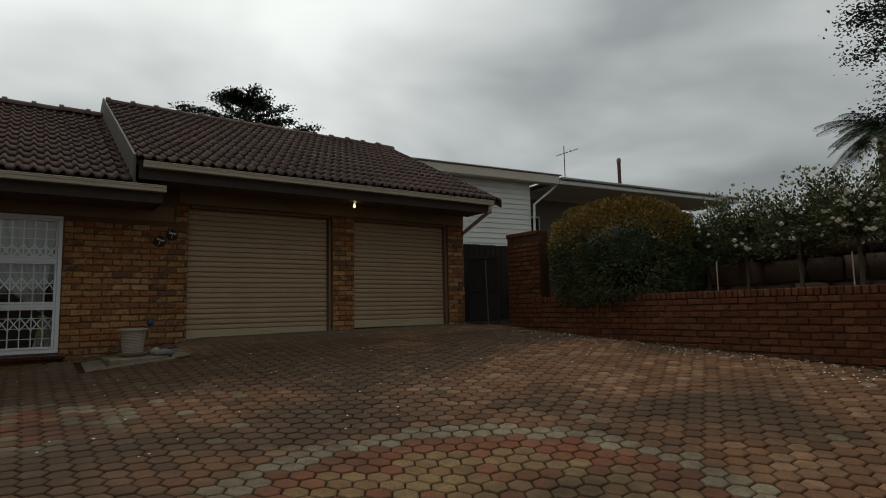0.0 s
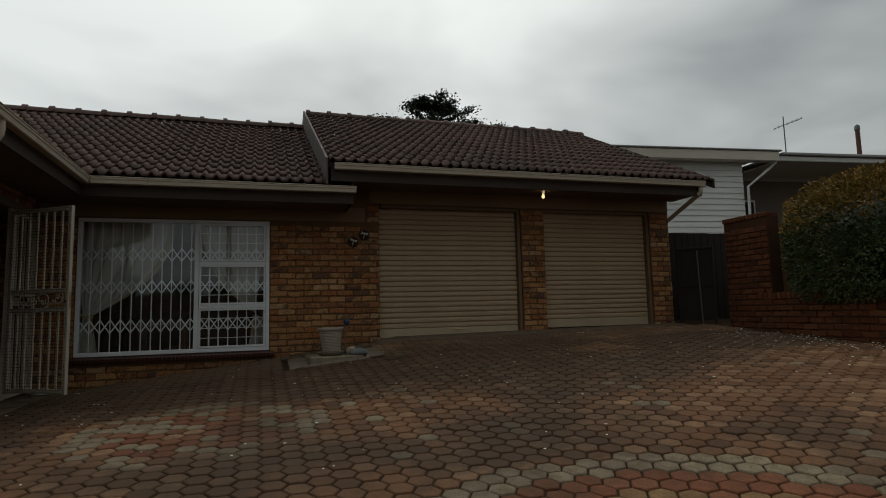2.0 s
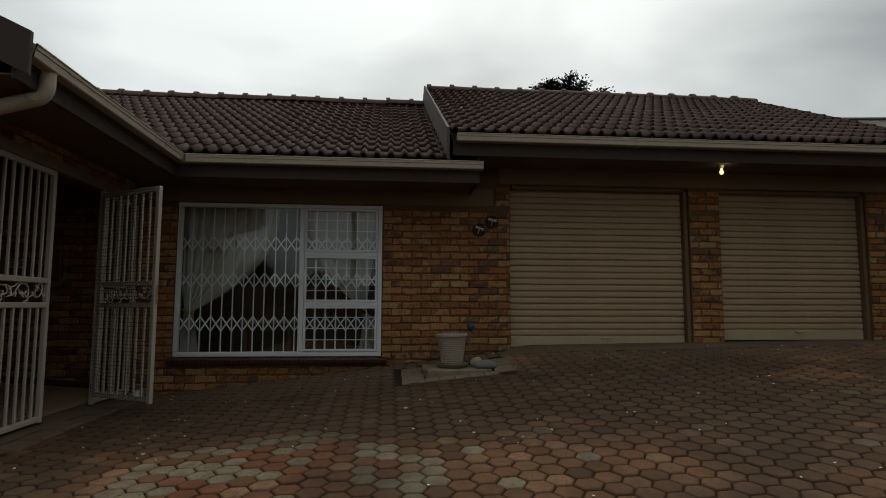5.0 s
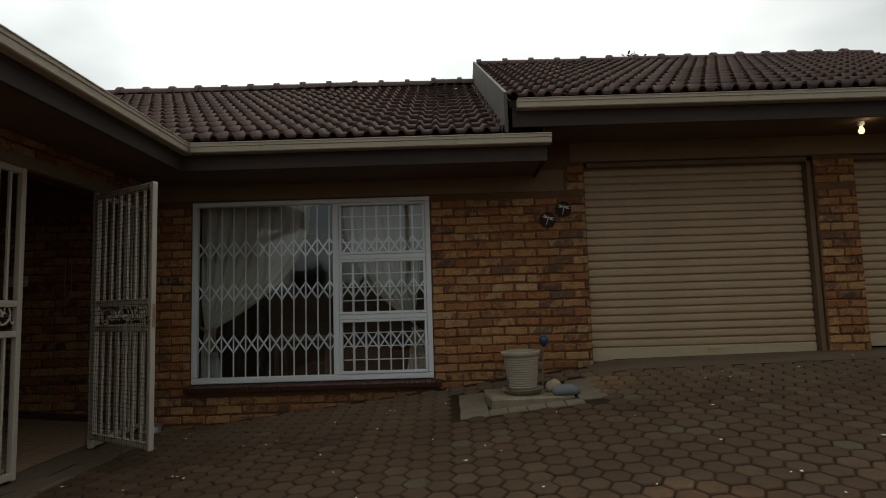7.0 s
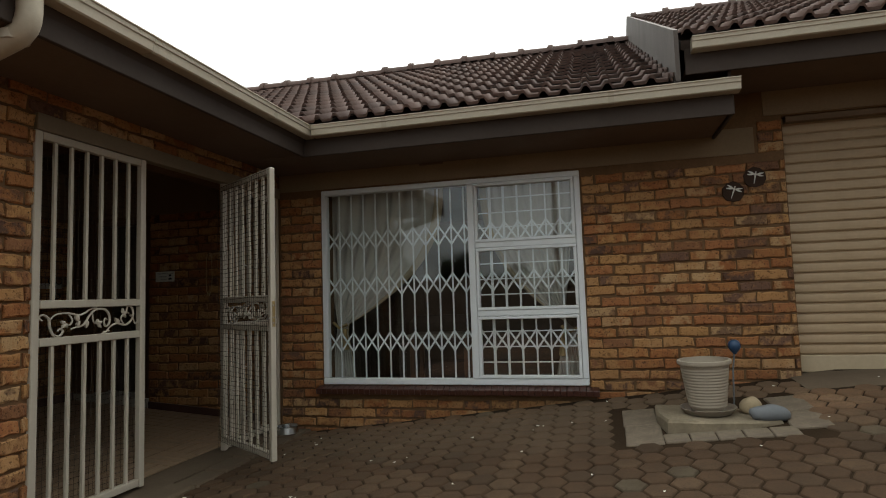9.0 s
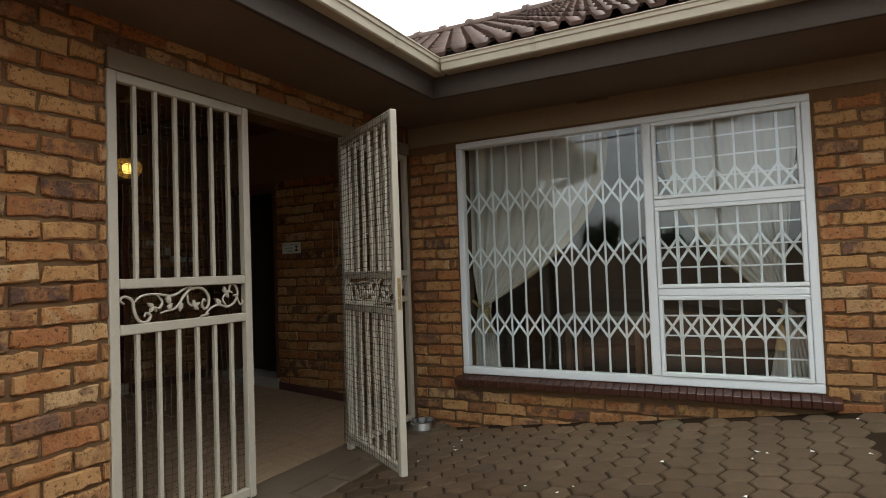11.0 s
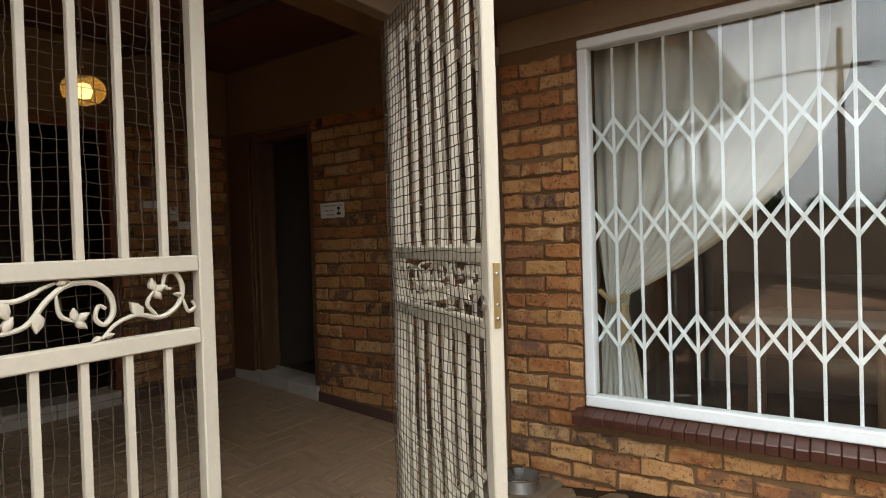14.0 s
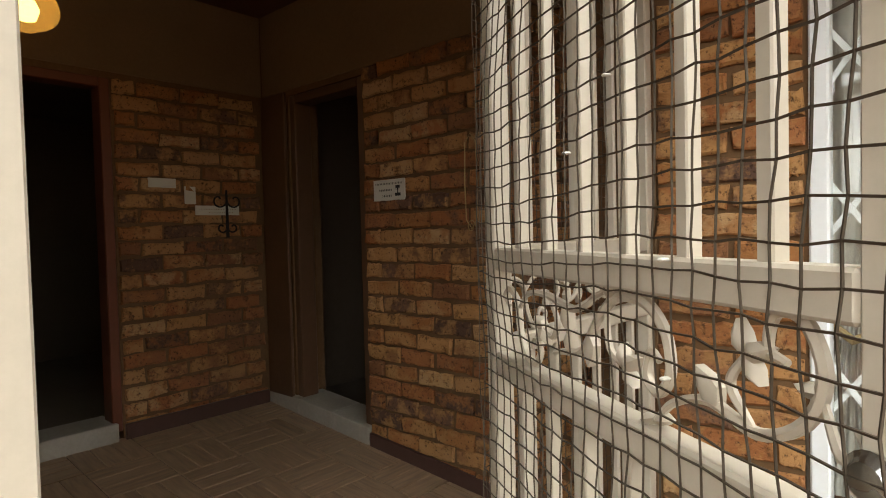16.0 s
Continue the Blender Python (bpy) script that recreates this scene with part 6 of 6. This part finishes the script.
# ---- trees ----


def make_cedar(at, height, wide):
    rnd = random.Random(51)
    t = empty("cedar_tree", at)
    T, leaves = Build(), []
    T.tube([(0, 0, 0), (0.1, 0, height * 0.5), (0, 0.1, height * 0.97)], [0.5, 0.34, 0.06], 10)
    tiers = 7
    for k in range(tiers):
        z = height * (0.52 + 0.47 * k / (tiers - 1))
        reach = wide * (1.0 - 0.80 * (k / (tiers - 1)) ** 2.2)
        for i in range(9):
            a = 2 * math.pi * (i + 0.5 * (k % 2)) / 9 + rnd.uniform(-0.25, 0.25)
            L = reach * rnd.uniform(0.6, 1.08)
            end = Vector((math.cos(a) * L, math.sin(a) * L, z + 0.05 * L + rnd.uniform(-0.3, 0.3)))
            T.tube([(0, 0, z - 0.3), end * 0.5 + Vector((0, 0, z * 0.5 - 0.05)), end], [0.10, 0.06, 0.02], 5)
            for _ in range(600):
                s = rnd.uniform(0.25, 1.05)
                p = Vector((end.x * s, end.y * s, z - 0.3 * (1 - s) + (end.z - z) * s + rnd.gauss(0.06, 0.10)))
                p += Vector((rnd.gauss(0, 0.26), rnd.gauss(0, 0.26), 0))
                leaves.append((p, Vector((math.cos(a), math.sin(a), 0.2))))
    smooth_by_angle(T.ob("trunk", BARK, t), 60)
    B = Build()
    leaf_cloud(B, leaves, 0.19, rnd, 0.1)
    tagged(B.ob("foliage", LEAF_C, t), kind="stuff")
    return thing(t, "dark flat-tiered cedar tree behind the roofs", "tree")


make_cedar((14.2, 31.0, -0.5), 16.4, 9.2)


def make_palm(at, height):
    rnd = random.Random(61)
    p = empty("palm_tree", at)
    Build().tube([(0, 0, 0), (0.1, 0, height * 0.5), (0, 0, height)], [0.22, 0.17, 0.15], 10).ob("trunk", BARK, p)
    B = Build()
    for i in range(34):
        a, rise = 2 * math.pi * i / 22 * 1.62, rnd.uniform(-0.1, 1.1)
        L = rnd.uniform(1.4, 2.0)
        spine = []
        for k in range(15):
            s = k / 14
            spine.append(Vector((math.cos(a) * L * s * math.cos(rise * (1 - s)), math.sin(a) * L * s * math.cos(rise * (1 - s)), height + L * (math.sin(rise) * s - 0.62 * s * s))))
        B.tube(spine, [0.03 * (1 - 0.8 * k / 14) for k in range(15)], 4)
        for k in range(1, 14):
            d = (spine[k + 1] - spine[k]).normalized()
            side = d.cross(Vector((0, 0, 1))).normalized()
            for s in (-1, 1):
                for m in (0.0, 0.33, 0.66):
                    q = spine[k].lerp(spine[k + 1], m)
                    l = 0.55 * math.sin(math.pi * (k + m) / 15) + 0.12
                    tip = q + side * s * l * 0.8 + d * l * 0.5 - Vector((0, 0, 0.25 * l))
                    B.add([q - d * 0.012, q + d * 0.022, tip], [(0, 1, 2)])
    tagged(B.ob("fronds", LEAF_P, p), kind="stuff")
    return thing(p, "feathery palm tree beyond the garden", "tree")


make_palm((26.9, -1.6, 1.69), 5.5)


def make_tree(at, height, reach, seed, leaf, mat, count, label):
    rnd = random.Random(seed)
    t = empty("garden_tree", at)
    T, leaves = Build(), []
    T.tube([(0, 0, 0), (0.1, 0.05, height * 0.3), (0.0, 0.1, height * 0.55)], [0.2, 0.16, 0.12], 10)
    for i in range(72):
        a, e2 = rnd.uniform(0, 2 * math.pi), rnd.uniform(-0.25, 1.2)
        s = Vector((0, 0.08, height * rnd.uniform(0.4, 0.55)))
        end = s + Vector((math.cos(a) * reach * math.cos(e2), math.sin(a) * reach * math.cos(e2), height * 0.5 * math.sin(e2))) * rnd.uniform(0.7, 1.05)
        mid = s.lerp(end, 0.5) + Vector((0, 0, 0.2))
        T.tube([s, mid, end], [0.07, 0.04, 0.01], 6)
        for _ in range(count):
            k = rnd.uniform(0.3, 1.05)
            c = mid.lerp(end, 2 * k - 1) if k > 0.5 else s.lerp(mid, 2 * k)
            c = c + Vector((rnd.gauss(0, 0.15), rnd.gauss(0, 0.15), rnd.gauss(0, 0.13)))
            leaves.append((c, (c - s).normalized()))
    smooth_by_angle(T.ob("trunk", BARK, t), 60)
    B = Build()
    leaf_cloud(B, leaves, leaf, rnd)
    tagged(B.ob("foliage", mat, t), kind="stuff")
    return thing(t, label, "tree")


def make_tree_line():
    """Low dark trees beyond the street, mirrored in the window."""
    rnd = random.Random(88)
    for i in range(22):
        x = -16 + 1.75 * i + rnd.uniform(-0.6, 0.6)
        make_tree((x, -31 + rnd.uniform(-2.5, 2.5), ground_z(x, -31) - 0.02), rnd.uniform(2.4, 3.9), rnd.uniform(0.6, 1.1), 300 + i, 0.16, LEAF_C, 30, "dark tree beyond the street wall")


make_tree_line()
make_tree((14.5, -8.75, 1.69), 6.4, 3.7, 71, 0.06, LEAF_C, 1500, "dark leafy tree over the garden wall")

# ---- petals on the paving ----


def make_petals():
    rnd = random.Random(81)
    B = Build()
    spots = [(9.3 - abs(rnd.gauss(0, 0.45)), rnd.uniform(-7, -1.2)) for _ in range(420)] + [(rnd.uniform(-0.2, 9), rnd.uniform(-5, -0.15)) for _ in range(150)]
    for x, y in spots:
        s, a = rnd.uniform(0.007, 0.017), rnd.uniform(0, 6.3)
        c = Vector((x, y, ground_z(x, y) + 0.02))
        u, w = Vector((math.cos(a), math.sin(a), 0)) * s, Vector((-math.sin(a), math.cos(a), 0)) * s * 0.7
        z = Vector((0, 0, 0.004))
        B.add([c - u + z, c - w, c + u + z, c + w], [(0, 1, 2, 3)])
    return tagged(B.ob("fallen_petals", PETAL), "white petals scattered on the paving", "petals", kind="stuff")


make_petals()

# ---- pieces of walls, roofs and pavements ----
lay_bricks(facade, XC, XG, 0.135, 2.405, [(-0.03, 2.435, 0.515, 0.601), (0.012, 2.394, 0.59, 2.50), GD1, GD2, (XC, 3.98, -1, 0.1)], lambda u: pose(u, 0, 0), near=1.6, limit=430, low=lambda u: ground_z(u, 0))
lay_bricks(facade, 3.76, XG, 2.405, 2.69, [GD1, GD2], lambda u: pose(u, 0, 0), near=4, limit=40)
lay_bricks(wing, -3.30, -0.02, 0.05, 2.62, [(-2.56, -0.02, -1, 2.445)], lambda u: pose(WX, u, 0, 0, 0, 90), near=-2.6, limit=200)
lay_bricks(porch_n, -2.005, WX - 0.24, 0.28, 2.30, [ND], lambda u: pose(u, NY, 0), near=-1.4, limit=260)
lay_bricks(porch_w, -0.75, NY - 0.03, 0.42, 2.30, [], lambda u: pose(WXI, u, 0, 0, 0, 90), near=-0.5, limit=200)
lay_bricks(tall, -1.75, -0.90, 0.62, 2.28, [], lambda u: pose(9.43, u, 0, 0, 0, -90), near=-1.2, limit=100, red=True)
lay_bricks(planter, -9.6, -1.58, 0.28, PLZ, [], lambda u: pose(PLX, u, 0, 0, 0, -90), near=-4, limit=300, red=True)
for base, x, z, y0, y1 in ((planter, PLX, PLZ, -9.6, -1.58), (tall, 9.43, 2.36, -1.75, -0.9)):
    first = None
    y = y0
    while y < y1:
        if first is None:
            first = Build().box((-0.012, -0.0345, 0.002), (0.222, 0.0345, 0.095 if x == PLX else 0.075), 0.008).ob("coping_brick", BRICK_R, base)
            ob = first
        else:
            ob = new("coping_brick", first.data)
            ob.parent = base
        ob.matrix_basis = pose(x + random.uniform(-0.006, 0.006), y + 0.04, z, 0, random.uniform(-1, 1), random.uniform(-1.5, 1.5))
        y += 0.0795


def slope_pose(x, y, z, axis="y"):
    rot = Matrix.Rotation(SLOPE, 4, "X")
    turn = Matrix.Rotation(0 if axis == "y" else math.pi / 2, 4, "Z")
    return Matrix.Translation((x, y, z)) @ turn @ rot


LEN_L, LEN_G = (RIDGE_Y - E_L) / math.cos(SLOPE), (RIDGE_Y - E_G) / math.cos(SLOPE)
lay_tiles(roof_l, slope_pose(-3.26, E_L, Z_L), X_BARGE + 3.22, LEN_L, keep=lambda x, y: x - 3.26 > E_W - y * math.cos(SLOPE) - 0.3)
lay_tiles(roof_g, slope_pose(X_BARGE, E_G, Z_G), X_END - X_BARGE, LEN_G)
lay_tiles(wing_roof, slope_pose(E_W, Y_GAB, Z_W, "x"), 3.0 - Y_GAB, 4.14 / math.cos(SLOPE), keep=lambda x, y: Y_GAB + x < E_L + y * math.cos(SLOPE) + 0.3, limit=0)
ridge_caps(roof_l, -3.9, X_BARGE - 0.04, RIDGE_Y, ZR_L + 0.04)
ridge_caps(roof_g, X_BARGE, X_END, RIDGE_Y, ZR_G + 0.01)

# the porch floor: square tiles of parallel strips, turned by quarter turns
STRIP = []
for i, tint in enumerate(((0.30, 0.20, 0.125), (0.14, 0.10, 0.068))):
    k = Mat("strip_tile_" + str(i), 0.45)
    w = k.noise(6, 4, w=k.rnd(), stretch=(1, 9, 1))
    f2 = k.noise(50, 4, w=k.rnd())
    k.colour(k.mix(w, tuple(c * 0.3 for c in tint), tuple(c * 1.6 for c in tint))).bump(f2, 0.2, 0.002).roughness(w, 0.35, 0.6)
    STRIP.append(k.m)
strip_me = Build().box((-0.148, -0.0485, 0), (0.148, 0.0485, 0.008), 0.002).ob("strip_tile", STRIP[0], porch_floor)
strip_me.matrix_basis = pose(-2.8, -2.9, floor_z(-2.8) - 0.008)
cnt = 0
for i in range(10):
    for j in range(11):
        x, y = -2.82 + 0.303 * i, -3.0 + 0.303 * j
        if x > WX + 0.0 or y > NY or cnt > 290:
            continue
        for s in (-1, 0, 1):
            ob = new("strip_tile", strip_me.data)
            ob.parent = porch_floor
            q = (i + j) % 2
            ob.matrix_basis = pose(x + (0 if q else s * 0.101), y + (s * 0.101 if q else 0), floor_z(x + (0 if q else s * 0.101)) - 0.003, 0, math.degrees(math.atan(FALL)), 0) @ pose(0, 0, 0, 0, 0, 0 if q else 90)
            cnt += 1


def lay_hexes():
    """Six-sided pavers over the yard; those in the rings are red, pale and ochre."""
    drive = tagged(empty("pavement"), "six-sided brown concrete pavers of the driveway", "paving", kind="structure")
    rnd = random.Random(91)
    s = 0.155
    D = s / math.cos(math.pi / 6)
    R = D / 2 - 0.0055
    px = D * 0.75
    v = []
    for rr, z in ((R, -0.03), (R - 0.001, 0.006), (R - 0.006, 0.0135), (R - 0.016, 0.0165)):
        for k in range(6):
            # worn corners: each is cut by a short edge
            for t in (-0.05, 0.05):
                q = math.pi / 3 * k + t
                v.append(Vector((rr * 0.978 * math.cos(q), rr * 0.978 * math.sin(q), z)))
    f = [tuple(range(36, 48))] + [(a * 12 + k, a * 12 + (k + 1) % 12, a * 12 + 12 + (k + 1) % 12, a * 12 + 12 + k) for a in (0, 1, 2) for k in range(12)]
    metas = {}
    for n in HEXM:
        me = bpy.data.meshes.new("paver")
        me.from_pydata(v, [], f)
        me.materials.append(HEXM[n][0])
        me.update()
        metas[n] = me
    mass = {n: Build() for n in HEXM}
    C1 = Vector((4.03, -6.82))

    def kind(x, y):
        d = (Vector((x, y)) - C1).length
        if 1.42 < d < 1.66:
            return "pale" if rnd.random() < 0.9 else "brown"
        if 1.18 < d <= 1.42:
            return "red"
        if d <= 1.18:
            return "ochre" if rnd.random() < 0.7 else "red"
        e2 = math.hypot(x - 1.83, y + 3.60)
        if 0.66 < e2 < 0.94:
            return "pale" if rnd.random() < 0.62 else "brown"
        if e2 <= 0.66:
            return rnd.choice(("red", "red", "red", "brown", "pale"))
        return "brown" if rnd.random() < 0.982 else "pale"

    spots = []
    for i in range(-5, 80):
        for j in range(-84, 2):
            x, y = i * px + 0.05, j * s + (s / 2 if i % 2 else 0) - 0.04
            if not (WX + 0.30 < x < PLX - 0.06 or (x >= 9.0 and y > -1.5 and x < 9.4 and y < -0.2)) and not (x > -0.4 and x < 0 and (y > -0.05 or y < -2.7)):
                continue
            if y > -0.08 or (y > -0.42 and x > 3.85):
                continue
            if -0.565 < x - PX < 0.655 and -0.47 < y - PY < 0.40:
                continue
            spots.append((x, y, kind(x, y)))
    spots.sort(key=lambda k: (k[0] - 2.3) ** 2 + (k[1] + 2.6) ** 2)
    for n, (x, y, c) in enumerate(spots):
        gx = (ground_z(x + 0.05, y) - ground_z(x - 0.05, y)) * 10
        gy = (ground_z(x, y + 0.05) - ground_z(x, y - 0.05)) * 10
        m = pose(x, y, ground_z(x, y) + rnd.uniform(-0.003, 0.003), math.degrees(gy) + rnd.uniform(-0.9, 0.9), -math.degrees(gx) + rnd.uniform(-0.9, 0.9), rnd.uniform(-1.5, 1.5))
        if n < 300:
            ob = new("paver", metas[c])
            ob.parent = drive
            ob.matrix_basis = m
        else:
            mass[c].add([m @ q for q in v], f)
    for n, B in mass.items():
        if B.v:
            tagged(B.ob("pavers_" + n, HEXM[n][1], drive), kind="stuff")


lay_hexes()
